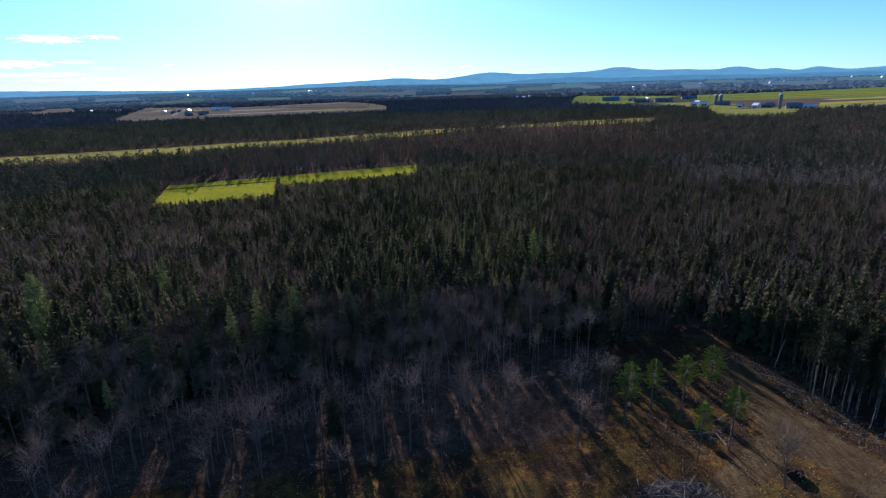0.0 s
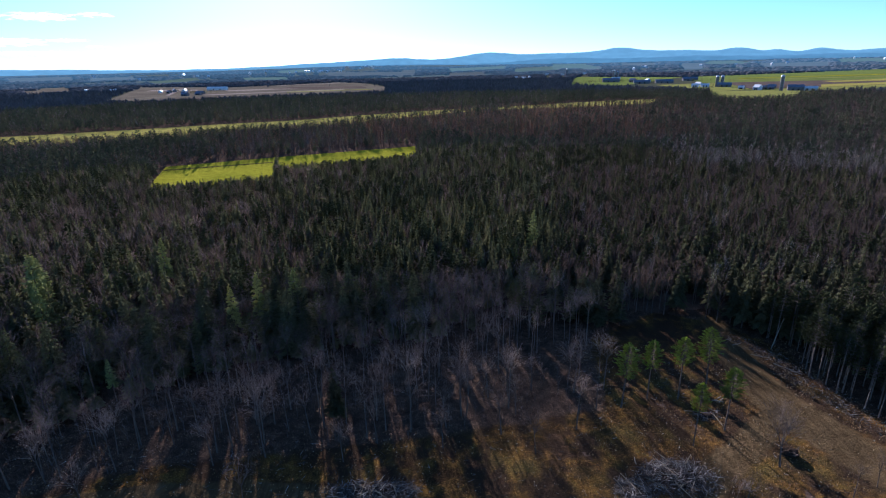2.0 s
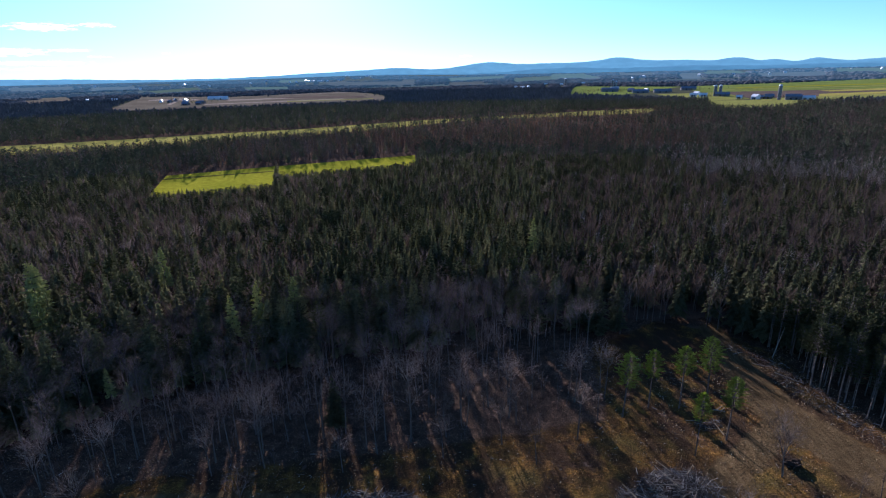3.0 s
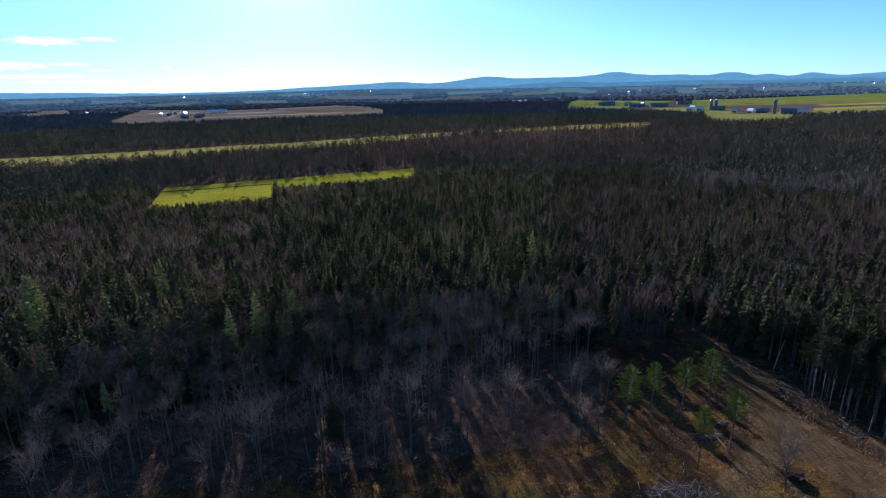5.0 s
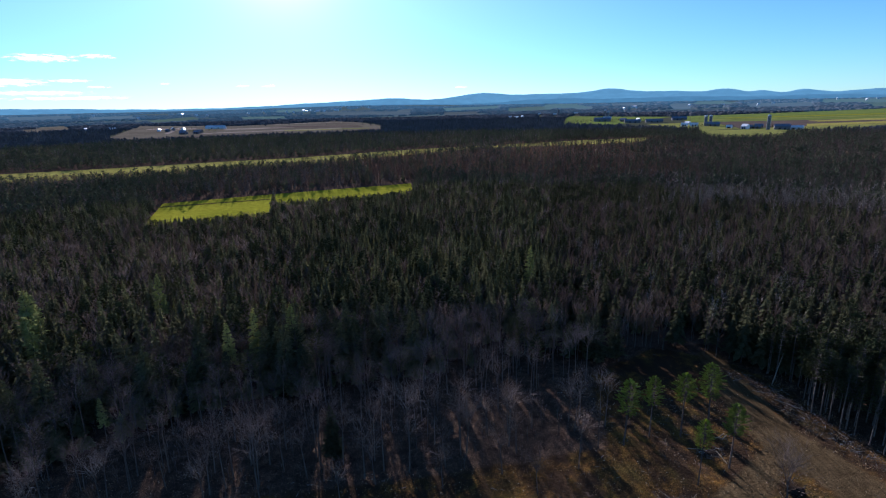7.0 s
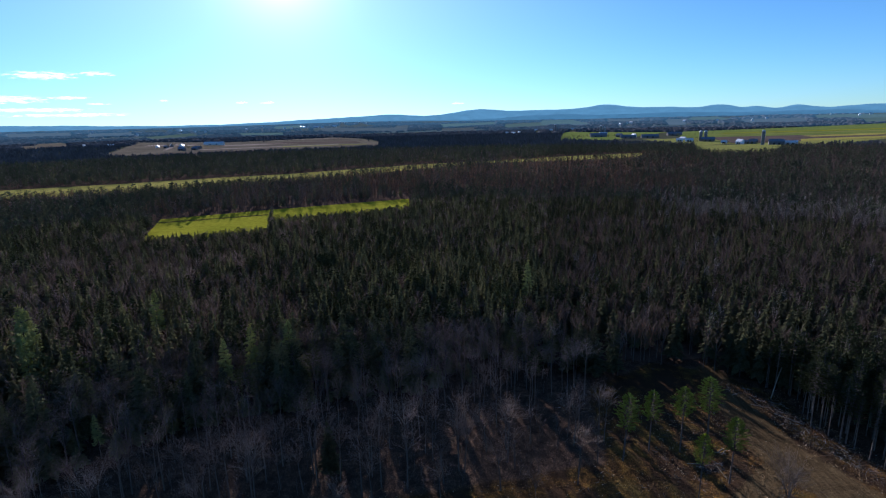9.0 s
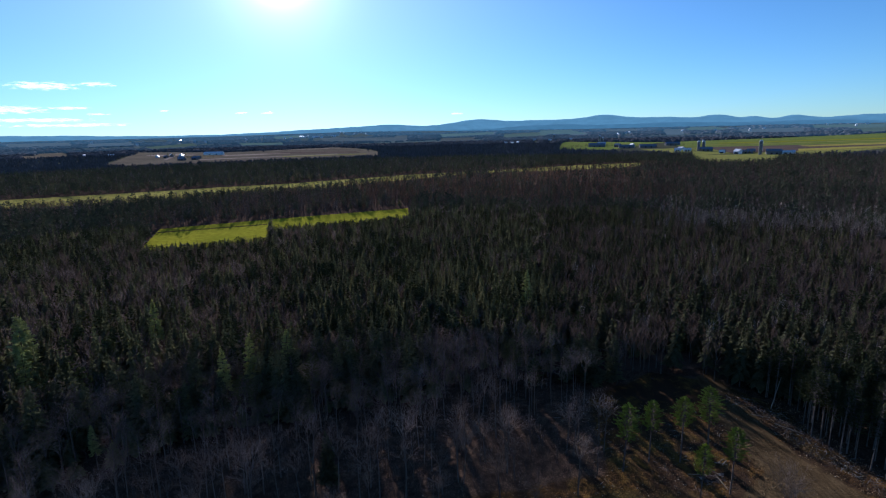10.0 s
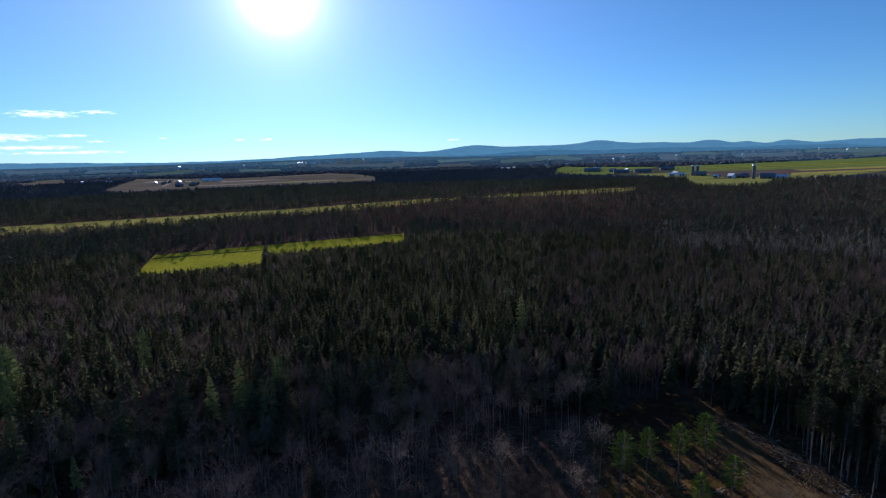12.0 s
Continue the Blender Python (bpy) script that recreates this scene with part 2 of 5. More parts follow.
class Soup:
    """Gathers tubes and needle sprays into arrays of triangles."""

    def __init__(self):
        self.V, self.F, self.S = [], [], []

    def add(self, verts, faces, slot=0):
        k = len(self.V)
        self.V.extend(verts)
        self.F.extend([(a + k, b + k, c + k) for a, b, c in faces])
        self.S.extend([slot] * len(faces))

    def tube(self, p, q, r0, r1, n=3, slot=0, turn=0.0):
        p, q = Vector(p), Vector(q)
        d = (q - p).normalized()
        u = d.orthogonal().normalized()
        v = d.cross(u)
        ring = [(math.cos(turn + 2 * math.pi * i / n), math.sin(turn + 2 * math.pi * i / n)) for i in range(n)]
        a = [p + (u * c + v * s) * r0 for c, s in ring]
        if r1 <= 0:
            self.add([tuple(x) for x in a] + [tuple(q)], [(i, (i + 1) % n, n) for i in range(n)], slot)
            return
        b = [q + (u * c + v * s) * r1 for c, s in ring]
        faces = []
        for i in range(n):
            j = (i + 1) % n
            faces += [(i, j, n + j), (i, n + j, n + i)]
        faces += [(n, n + i, n + i + 1) for i in range(1, n - 1)]
        self.add([tuple(x) for x in a + b], faces, slot)

    def spray(self, p, q, width, thick, slot=0, at=0.55):
        """A bough: a keeled blade from p to q, widest near the middle."""
        p, q = Vector(p), Vector(q)
        d = q - p
        side = d.cross(Vector((0, 0, 1)))
        side = (side.normalized() if side.length > 1e-4 else Vector((1, 0, 0))) * width * 0.5
        mid = p + d * at
        self.add([tuple(p), tuple(mid - side), tuple(mid + side), tuple(mid + Vector((0, 0, thick))), tuple(q)],
                 [(0, 3, 1), (0, 2, 3), (1, 3, 4), (3, 2, 4), (0, 1, 2), (1, 4, 2)], slot)

    def arrays(self):
        return np.array(self.V, np.float32), np.array(self.F, np.int32), np.array(self.S, np.int32)


def polar(a, h, z):
    return Vector((math.cos(a) * h, math.sin(a) * h, z))


# ---------- kinds of trees: slot 0 is bark, slot 1 the crown ----------
def spruce_soup(h, R, levels, per, tufts, rnd, start=0.16):
    s = Soup()
    s.tube((0, 0, -0.2), (0, 0, h), 0.018 * h, 0.0, 5 if tufts else 3, 0)
    for i in range(levels):
        u = (i + rnd.uniform(0, 0.6)) / levels
        z = h * (start + (0.98 - start) * u)
        for k in range(per):
            L = R * (1 - u) ** 0.66 * rnd.uniform(0.55, 1.22) + 0.18
            a = 2 * math.pi * (k + rnd.uniform(-0.35, 0.35)) / per + i * 1.3
            p = polar(a, 0.05, z + rnd.uniform(-0.5, 0.5) * h * 0.8 / levels)
            q = p + polar(a, L, L * (rnd.uniform(-0.42, -0.12) + 0.5 * u))
            s.spray(p, q, (0.42 if tufts else 0.75) * L + 0.2, 0.18 + (0.08 if tufts else 0.16) * L, 1)
            for side in range(tufts):
                b = a + (0.65 if side % 2 else -0.65) * rnd.uniform(0.7, 1.3)
                c = p + (q - p) * rnd.uniform(0.35, 0.7)
                s.spray(c, c + polar(b, 0.55 * L, rnd.uniform(-0.1, 0.12) * L), 0.28 * L + 0.1, 0.12, 1)
    s.tube((0, 0, h * 0.93), (0, 0, h * 1.03), 0.10, 0.0, 4, 1)
    return s.arrays()


def pine_soup(h, R, levels, per, clumps, rnd, base=0.55, lean=0.0, fine=1.0):
    s = Soup()
    tip = Vector((lean, lean * 0.4, h * 0.97))
    s.tube((0, 0, -0.2), tip * 0.5, 0.0105 * h, 0.008 * h, 6 if clumps > 2 else 3, 0)
    s.tube(tip * 0.5, tip, 0.008 * h, 0.02, 6 if clumps > 2 else 3, 0)
    for i in range(levels):
        u = (i + rnd.uniform(0, 0.7)) / levels
        z = h * (base + (0.97 - base) * u)
        wide = R * (0.22 + 0.95 * math.sin(math.pi * min(1.0, 0.20 + 0.80 * u)) ** 0.9)
        ax = tip * (z / tip.z)
        for k in range(per):
            L = wide * rnd.uniform(0.55, 1.15)
            a = 2 * math.pi * (k + rnd.uniform(-0.4, 0.4)) / per + i * 0.9
            q = ax + polar(a, L, L * rnd.uniform(0.02, 0.40))
            if clumps > 2:
                s.tube(ax, q, 0.03, 0.008, 3, 0)
            for c in range(clumps):
                w = ax + (q - ax) * (1.0 - 0.62 * c / max(1, clumps))
                b = a + rnd.uniform(-1.3, 1.3)
                g = rnd.uniform(0.55, 0.95) * (0.30 + 0.26 * R) * fine
                s.spray(w - polar(b, 0.3 * g, 0.1), w + polar(b, g, g * rnd.uniform(0.05, 0.65)), g * 0.75, 0.34 * g, 1, 0.6)
    s.spray(tip - Vector((0, 0.15, 0.5)), tip + Vector((0.1, 0.1, 0.5)), 0.5, 0.25, 1)
    return s.arrays()


def branch_soup(h, R, mains, rnd, fork=0.40, splits=(3, 3, 3, 3), thick=1.0):
    """A leafless hardwood: a clean stem, rising limbs that fork again and again into a rounded crown of fine twigs."""
    s = Soup()
    lean = polar(rnd.uniform(0, 6.283), rnd.uniform(0.0, 0.05) * h, 0)
    top = Vector((lean.x, lean.y, h * (fork + 0.14)))
    s.tube((0, 0, -0.2), top * 0.6, 0.0115 * h * thick, 0.009 * h * thick, 5, 0)
    s.tube(top * 0.6, top, 0.009 * h * thick, 0.005 * h * thick, 5, 0)
    spread = R / (h * (1 - fork))

    def grow(p, d, L, r, depth):
        q = p + d * L
        last = depth == len(splits)
        s.tube(p, q, r, 0.0 if last else r * 0.62, 3, 0 if depth < 1 else 1)
        if last:
            return
        for i in range(splits[depth]):
            c = p + (q - p) * (1.0 if i == 0 else rnd.uniform(0.35, 1.0))
            turn = Vector((rnd.uniform(-1, 1), rnd.uniform(-1, 1), rnd.uniform(-0.7, 0.7)))
            grow(c, (d + turn * rnd.uniform(0.5, 1.0)).normalized(), L * rnd.uniform(0.58, 0.86), max(r * 0.52, 0.0065 * thick), depth + 1)

    for i in range(mains):
        a = 6.283 * (i + rnd.uniform(-0.3, 0.3)) / mains
        u = rnd.uniform(0.55, 1.0)
        d = polar(a, spread * rnd.uniform(0.35, 1.15), 1.0).normalized()
        grow(top * (0.78 + 0.22 * u), d, h * (1 - fork) * rnd.uniform(0.27, 0.36), 0.045 * thick, 0)
    grow(top, Vector((0, 0, 1)), h * (1 - fork) * 0.36, 0.05 * thick, 0)
    return s.arrays()


def leafy_soup(h, R, n, rnd):
    """A small hardwood that has kept its withered leaves: stem, rising limbs and a loose round crown."""
    s = Soup()
    s.tube((0, 0, -0.2), (0, 0, h * 0.8), 0.011 * h, 0.02, 5, 0)
    for i in range(12):
        a, z = i * 2.4, h * (0.28 + 0.045 * i)
        s.tube((0, 0, z), polar(a, R * 0.75, z + h * 0.16), 0.035, 0.01, 3, 0)
    for i in range(n):
        a, v = rnd.uniform(0, 6.283), rnd.uniform(-1, 1)
        d = math.sqrt(1 - v * v) * R * rnd.uniform(0.35, 1.0) ** 0.5
        c = polar(a, d, h * (0.64 + 0.34 * v * rnd.uniform(0.5, 1.0)))
        b, g = rnd.uniform(0, 6.283), rnd.uniform(0.14, 0.30)
        s.spray(c, c + polar(b, g, g * rnd.uniform(-0.6, 0.6)), 0.6 * g, 0.25 * g, 1)
    return s.arrays()


def plume_soup(h, R, blades, rnd, width, low=0.25):
    """A far leafless or needle-thin tree: a stem and a plume of slim rising branches."""
    s = Soup()
    s.tube((0, 0, -0.3), (0, 0, h * 0.95), 0.012 * h, 0.0, 3, 0)
    for i in range(blades):
        u = rnd.uniform(0, 1)
        z = h * (low + (0.88 - low) * u)
        a = rnd.uniform(0, 6.283)
        L = R * (1.05 - 0.6 * u) * rnd.uniform(0.5, 1.1)
        s.tube(polar(a, 0.05, z), polar(a, L, z + L * rnd.uniform(0.55, 1.3)), width, 0.0, 3, 1)
    return s.arrays()


def tier_soup(h, R, tiers, sides, rnd):
    """A spruce some way off: ragged tiers of boughs, one over the other."""
    s = Soup()
    s.tube((0, 0, -0.3), (0, 0, h * 0.4), 0.012 * h, 0.006 * h, 3, 0)
    for i in range(tiers):
        u = i / tiers
        z = h * (0.14 + 0.82 * u)
        r = R * (1 - u) ** 0.65 * rnd.uniform(0.8, 1.12)
        ox, oy = rnd.uniform(-0.12, 0.12) * R, rnd.uniform(-0.12, 0.12) * R
        ring = []
        for k in range(sides):
            rr = r * (rnd.uniform(0.9, 1.22) if k % 2 else rnd.uniform(0.55, 0.85))
            v = polar(6.283 * (k + rnd.uniform(-0.3, 0.3)) / sides + i, rr, z + rnd.uniform(-0.5, 0.5) * h * 0.5 / tiers - 0.12 * (rr - r))
            ring.append((v.x + ox, v.y + oy, v.z))
        apex = (rnd.uniform(-0.1, 0.1), rnd.uniform(-0.1, 0.1), h * min(1.0, 0.14 + 0.82 * u + 1.15 / tiers * (1 - 0.3 * u)))
        s.add(ring + [apex], [(k, (k + 1) % sides, sides) for k in range(sides)], 1)
    return s.arrays()


def spire_soup(h, R, levels, per, rnd, top=0.72, low=0.10, core=True):
    """A slim conifer some way off: whorls of drooping boughs that narrow to a spire, dense within."""
    s = Soup()
    s.tube((0, 0, -0.3), (0, 0, h * 0.99), 0.011 * h, 0.0, 3, 0)
    if core:
        s.tube((0, 0, h * (low + 0.03)), (0, 0, h * 0.90), 0.42 * R, 0.0, 5, 1, rnd.uniform(0, 1))
    for i in range(levels):
        u = (i + rnd.uniform(0, 0.7)) / levels
        z = h * (low + (0.985 - low) * u)
        n = max(4, round(per * (1 - 0.35 * u)))
        for k in range(n):
            a = 6.283 * (k + rnd.uniform(-0.35, 0.35)) / n + i * 1.1
            L = R * ((1 - u) ** top * rnd.uniform(0.68, 1.16) + 0.06)
            w = 0.25 * L + 0.07
            dz = -L * rnd.uniform(0.40, 0.80)
            m = polar(a, 0.60 * L, z + 0.70 * dz)
            side = polar(a + 1.5708, w, rnd.uniform(-0.3, 0.3) * w)
            pts = [polar(a, 0.05 * L, z + 0.06 * L), m - side, m + side, polar(a, L, z + dz * 1.12)]
            s.add([tuple(v) for v in pts], [(0, 1, 2), (1, 3, 2)], 1)
    s.tube((0, 0, h * 0.90), (0, 0, h * 1.04), 0.16, 0.0, 3, 1)
    return s.arrays()


def wisp_soup(h, R, limbs, twigs, rnd, fork=0.35, width=0.055, rise=1.0):
    """A leafless tree some way off: limbs that spread from the stem and end in fans of slim twigs."""
    s = Soup()
    s.tube((0, 0, -0.3), (0, 0, h * 0.8), 0.011 * h, 0.02, 3, 0)
    for i in range(limbs):
        u = (i + rnd.uniform(0, 0.9)) / limbs
        z = h * (fork + (0.78 - fork) * u)
        a = i * 2.4 + rnd.uniform(-0.5, 0.5)
        reach = R * (1 - 0.55 * u) * rnd.uniform(0.55, 1.0)
        p = Vector((0, 0, z))
        q = p + polar(a, reach * 0.8, (h - z) * rnd.uniform(0.45, 0.75) * rise)
        s.tube(p, q, 0.04, 0.012, 3, 0)
        for k in range(twigs):
            c = p + (q - p) * rnd.uniform(0.25, 1.0)
            b = a + rnd.uniform(-1.5, 1.5)
            L = rnd.uniform(0.45, 1.0) * (0.5 + 0.32 * R)
            e = c + polar(b, L * rnd.uniform(0.3, 0.8), L * rnd.uniform(0.35, 1.0) * rise)
            side = polar(rnd.uniform(0, 6.283), width, rnd.uniform(-0.5, 0.5) * width)
            s.add([tuple(c - side), tuple(c + side), tuple(e)], [(0, 1, 2)], 1)
    return s.arrays()


def clump_soup(h, R, n, rnd):
    """A pine some way off: a stem and a loose crown of small needle clumps."""
    s = Soup()
    s.tube((0, 0, -0.3), (0, 0, h * 0.9), 0.011 * h, 0.0, 3, 0)
    for i in range(n):
        u = (i + rnd.uniform(0, 1)) / n
        a = i * 2.4 + rnd.uniform(-0.6, 0.6)
        d = R * (0.15 + 0.75 * math.sin(math.pi * min(1.0, 0.25 + 0.75 * u))) * rnd.uniform(0.5, 1.1)
        c = polar(a, d, h * (0.42 + 0.55 * u))
        r = R * rnd.uniform(0.75, 1.2) / math.sqrt(n) * 1.55
        k = [c + polar(a + t, r * rnd.uniform(0.6, 1.3), r * rnd.uniform(-0.35, 0.35)) for t in (0.0, 2.1, 4.2)] + [c + polar(a, r * 0.5, r * rnd.uniform(0.6, 1.2))]
        s.add([tuple(v) for v in k], [(0, 1, 3), (1, 2, 3), (2, 0, 3), (0, 2, 1)], 1)
    return s.arrays()


def dome_soup(sides, rnd):
    """A clump of far crowns: a low uneven dome, one unit high."""
    s = Soup()
    a = [tuple(polar(6.283 * k / sides, 0.52 * rnd.uniform(0.85, 1.15), 0.0)) for k in range(sides)]
    b = [tuple(polar(6.283 * k / sides, 0.40 * rnd.uniform(0.8, 1.15), 0.72 * rnd.uniform(0.85, 1.12))) for k in range(sides)]
    s.add(a + b + [(0.0, 0.0, 1.0)], [f for k in range(sides) for f in ((k, (k + 1) % sides, sides + (k + 1) % sides), (k, sides + (k + 1) % sides, sides + k), (sides + k, sides + (k + 1) % sides, 2 * sides))], 1)
    return s.arrays()


def scatter(name, label, category, kinds, at, mats, smooth=False):
    """Joins copies of the kinds at rows of x, y, z, height factor, width factor, turn, tint into one object."""
    if not len(at):
        return None
    Vs, Fs, Ss, Ts, base = [], [], [], [], 0
    pick = rng.integers(0, len(kinds), len(at))
    for i, (V, F, S) in enumerate(kinds):
        a = at[pick == i]
        if not len(a):
            continue
        c, s = np.cos(a[:, 5])[:, None], np.sin(a[:, 5])[:, None]
        x = (V[None, :, 0] * c - V[None, :, 1] * s) * a[:, 4:5] + a[:, 0:1]
        y = (V[None, :, 0] * s + V[None, :, 1] * c) * a[:, 4:5] + a[:, 1:2]
        z = V[None, :, 2] * a[:, 3:4] + a[:, 2:3]
        Vs.append(np.stack([x, y, z], -1).reshape(-1, 3))
        Fs.append((F[None] + (np.arange(len(a)) * len(V))[:, None, None] + base).reshape(-1, 3))
        Ss.append(np.tile(S, len(a)))
        Ts.append(np.repeat(a[:, 6], len(V)))
        base += len(a) * len(V)
    me = raw_mesh(name, np.concatenate(Vs), np.concatenate(Fs), mats, np.concatenate(Ss), np.concatenate(Ts), smooth)
    return tagged(new(name, me), label, category, kind="stuff")


# ---------- ground ----------
def ground_z(x, y):
    x, y = np.asarray(x, float), np.asarray(y, float)
    r = np.hypot(x, y)
    a = np.degrees(np.arctan2(x, y))
    far = 46 * np.clip((r - 1200) / 3400, 0, 1) ** 1.6 + 14 * np.exp(-((a + 8) / 10) ** 2) * np.clip((r - 2300) / 2000, 0, 1) ** 1.5
    near = (0.22 * np.sin(x * 0.21 + 1.3) * np.sin(y * 0.17 + 0.4) + 0.12 * np.sin(x * 0.43 + y * 0.31)) * np.clip((400 - r) / 300, 0, 1)
    return far + near


def gz(x, y):
    return float(ground_z(x, y))


az = np.concatenate([np.arange(-60, 60, 1.0), np.arange(60, 300, 3.0)])
rings = np.concatenate([[0.01, 2.0, 10, 20, 30, 40], np.arange(45, 130, 1.5), np.geomspace(131, 4850, 150)])
A, Rr = np.meshgrid(np.radians(az), rings)
gx, gy = Rr * np.sin(A), Rr * np.cos(A)
gv = np.stack([gx, gy, ground_z(gx, gy)], -1).reshape(-1, 3)
na, nr = len(az), len(rings)
ii, jj = np.meshgrid(np.arange(nr - 1), np.arange(na), indexing="ij")
j2 = (jj + 1) % na
gf = np.stack([ii * na + jj, (ii + 1) * na + jj, (ii + 1) * na + j2, ii * na + j2], -1).reshape(-1, 4)
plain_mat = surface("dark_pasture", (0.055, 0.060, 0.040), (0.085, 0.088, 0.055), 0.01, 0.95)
# ground past 2400 m carries the same painted haze glow
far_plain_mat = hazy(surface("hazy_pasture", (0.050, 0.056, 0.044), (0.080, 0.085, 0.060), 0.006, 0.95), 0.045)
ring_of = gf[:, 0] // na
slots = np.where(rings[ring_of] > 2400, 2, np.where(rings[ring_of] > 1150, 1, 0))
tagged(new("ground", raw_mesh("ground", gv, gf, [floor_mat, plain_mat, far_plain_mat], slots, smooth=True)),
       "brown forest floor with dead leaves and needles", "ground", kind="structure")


def patch(name, label, corners, mat, lift=0.25, n=14, m=14, ragged=0.0):
    """A four-cornered piece of land that lies on the ground."""
    c = np.array(corners, float)
    u, v = np.meshgrid(np.linspace(0, 1, n), np.linspace(0, 1, m), indexing="ij")
    u, v = u[..., None], v[..., None]
    P = (c[0] * (1 - u) + c[1] * u) * (1 - v) + (c[3] * (1 - u) + c[2] * u) * v
    if ragged:
        P = P + ragged * np.stack([np.sin(P[..., 1] * 0.9 + P[..., 0] * 0.3), np.sin(P[..., 0] * 0.8 + 1.0)], -1)
    V = np.concatenate([P, (ground_z(P[..., 0], P[..., 1]) + lift)[..., None]], -1).reshape(-1, 3)
    i, j = np.meshgrid(np.arange(n - 1), np.arange(m - 1), indexing="ij")
    F = np.stack([i * m + j, (i + 1) * m + j, (i + 1) * m + j + 1, i * m + j + 1], -1).reshape(-1, 4)
    return tagged(new(name, raw_mesh(name, V, F, [mat], smooth=True)), label, "field" if "field" in name or "meadow" in name else "ground", kind="structure")


FIELDS = []
FARMLAND = [(425, 856), (449, 790), (530, 822), (590, 890), (700, 950), (820, 930), (1000, 1000), (1900, 1900), (1786, 2058), (1217, 1775), (1028, 1748), (770, 1780), (620, 1930), (487, 2018), (325, 1401), (344, 1355), (505, 1042)]


def field(name, label, corners, mat, **kw):
    FIELDS.append(corners)
    return patch(name, label, corners, mat, **kw)


# hay field among the woods, with its ditch
HAY = "bright green hay field enclosed by woods"
field("hay_field", HAY, [(-156, 266), (-93.5, 286), (-118, 376), (-183, 346)], grass_mat)
field("hay_field", HAY, [(-101, 318), (-18, 352), (-22, 414), (-117.7, 376)], grass_mat, lift=0.26)
patch("ditch", "dark grassy ditch across the hay field", [(-180, 330), (-114, 352), (-115, 355.5), (-181, 333.5)], ditch_mat, lift=0.34, n=30, m=3)
# long meadow strip behind
back = [(-570, 490), (-447, 539), (-340, 580), (-251, 623), (-178, 650), (-34, 740), (64, 776), (236, 850), (344, 876)]
front = [(-530, 412), (-389, 466), (-292, 492), (-216, 534), (-145, 572), (-31, 668), (63, 742), (207, 758), (304, 788)]
for i in range(len(back) - 1):
    field("meadow_strip", "long pale green meadow strip between woods", [front[i], front[i + 1], back[i + 1], back[i]], strip_mat)
# farmland
field("stubble_field", "olive green field before the farms", [(425, 858), (530, 823), (640, 1045), (505, 1040)], olive_mat, lift=0.4)
field("stubble_field", "olive stubble field before the farms", [(531, 823), (591, 892), (1011, 1160), (622, 1075)], olive_mat, lift=0.42)
field("ploughed_field", "dark ploughed field beside the farms", [(610, 1076), (1011, 1162), (1240, 1340), (702, 1380)], plough_mat, lift=0.4)
field("stubble_field", "olive yard ground round the farm", [(507, 1042), (608, 1076), (700, 1380), (520, 1339)], olive_mat, lift=0.38)
field("green_field", "wide green field behind the farms", [(650, 1385), (1300, 1345), (1950, 2060), (770, 1770)], far_green_mat, lift=0.5)
field("green_field", "green field with farm yards", [(325, 1401), (433, 1341), (770, 1770), (487, 2018)], far_green_mat, lift=0.48)
field("stubble_field", "brown stubble field behind the woods", [(-600, 1040), (-130, 1255), (-167, 1607), (-660, 1777)], stubble_mat, lift=0.5)
field("stubble_field", "brown stubble field by the farmyard", [(-708, 1143), (-600, 1042), (-660, 1777), (-1046, 1918)], stubble_mat, lift=0.5)
field("stubble_field", "brown stubble field at the wood's edge", [(-660, 1779), (-167, 1608), (-271, 1900), (-380, 2035)], stubble_mat, lift=0.5)
patch("field_strip", "pale strip of cut stubble", [(-572, 1317), (-257, 1457), (-270, 1495), (-590, 1354)], pale_stubble_mat, lift=0.9)
patch("field_strip", "pale strip of cut stubble", [(-584, 1502), (-346, 1614), (-359, 1668), (-621, 1569)], pale_stubble_mat, lift=0.9)
patch("farm_lane", "pale gravel lane to the farmyard", [(-674, 1337), (-663, 1336), (-807, 1723), (-824, 1725)], pale_stubble_mat, lift=1.0)
for c, m, lb in (([(740, 1480), (1350, 1440), (1400, 1490), (760, 1515)], olive_mat, "olive strip of cut hay"), ([(755, 1097), (1011, 1163), (1090, 1235), (814, 1184)], strip_mat, "pale olive strip of cut hay"),
                 ([(897, 1266), (1140, 1289), (1250, 1384), (908, 1322)], strip_mat, "tan strip beside ploughed soil"), ([(640, 1110), (760, 1130), (790, 1165), (650, 1150)], plough_mat, "dark strip of turned soil"),
                 ([(840, 1560), (1500, 1560), (1560, 1620), (850, 1600)], grass_mat, "bright green strip of grass"), ([(-590, 1120), (-330, 1250), (-345, 1300), (-610, 1180)], plough_mat, "dark strip of turned soil"),
                 ([(-500, 1600), (-210, 1540), (-240, 1640), (-470, 1690)], plough_mat, "dark strip of turned soil"), ([(-390, 1380), (-180, 1440), (-185, 1470), (-400, 1415)], olive_mat, "olive strip of cut hay"),
                 ([(-860, 1600), (-700, 1560), (-720, 1640), (-880, 1680)], pale_stubble_mat, "pale strip of cut stubble"), ([(-540, 1800), (-340, 1930), (-335, 1957), (-543, 1827)], pale_stubble_mat, "pale strip of cut stubble")):
    patch("field_strip", lb + " across the fields", c, m, lift=0.95)
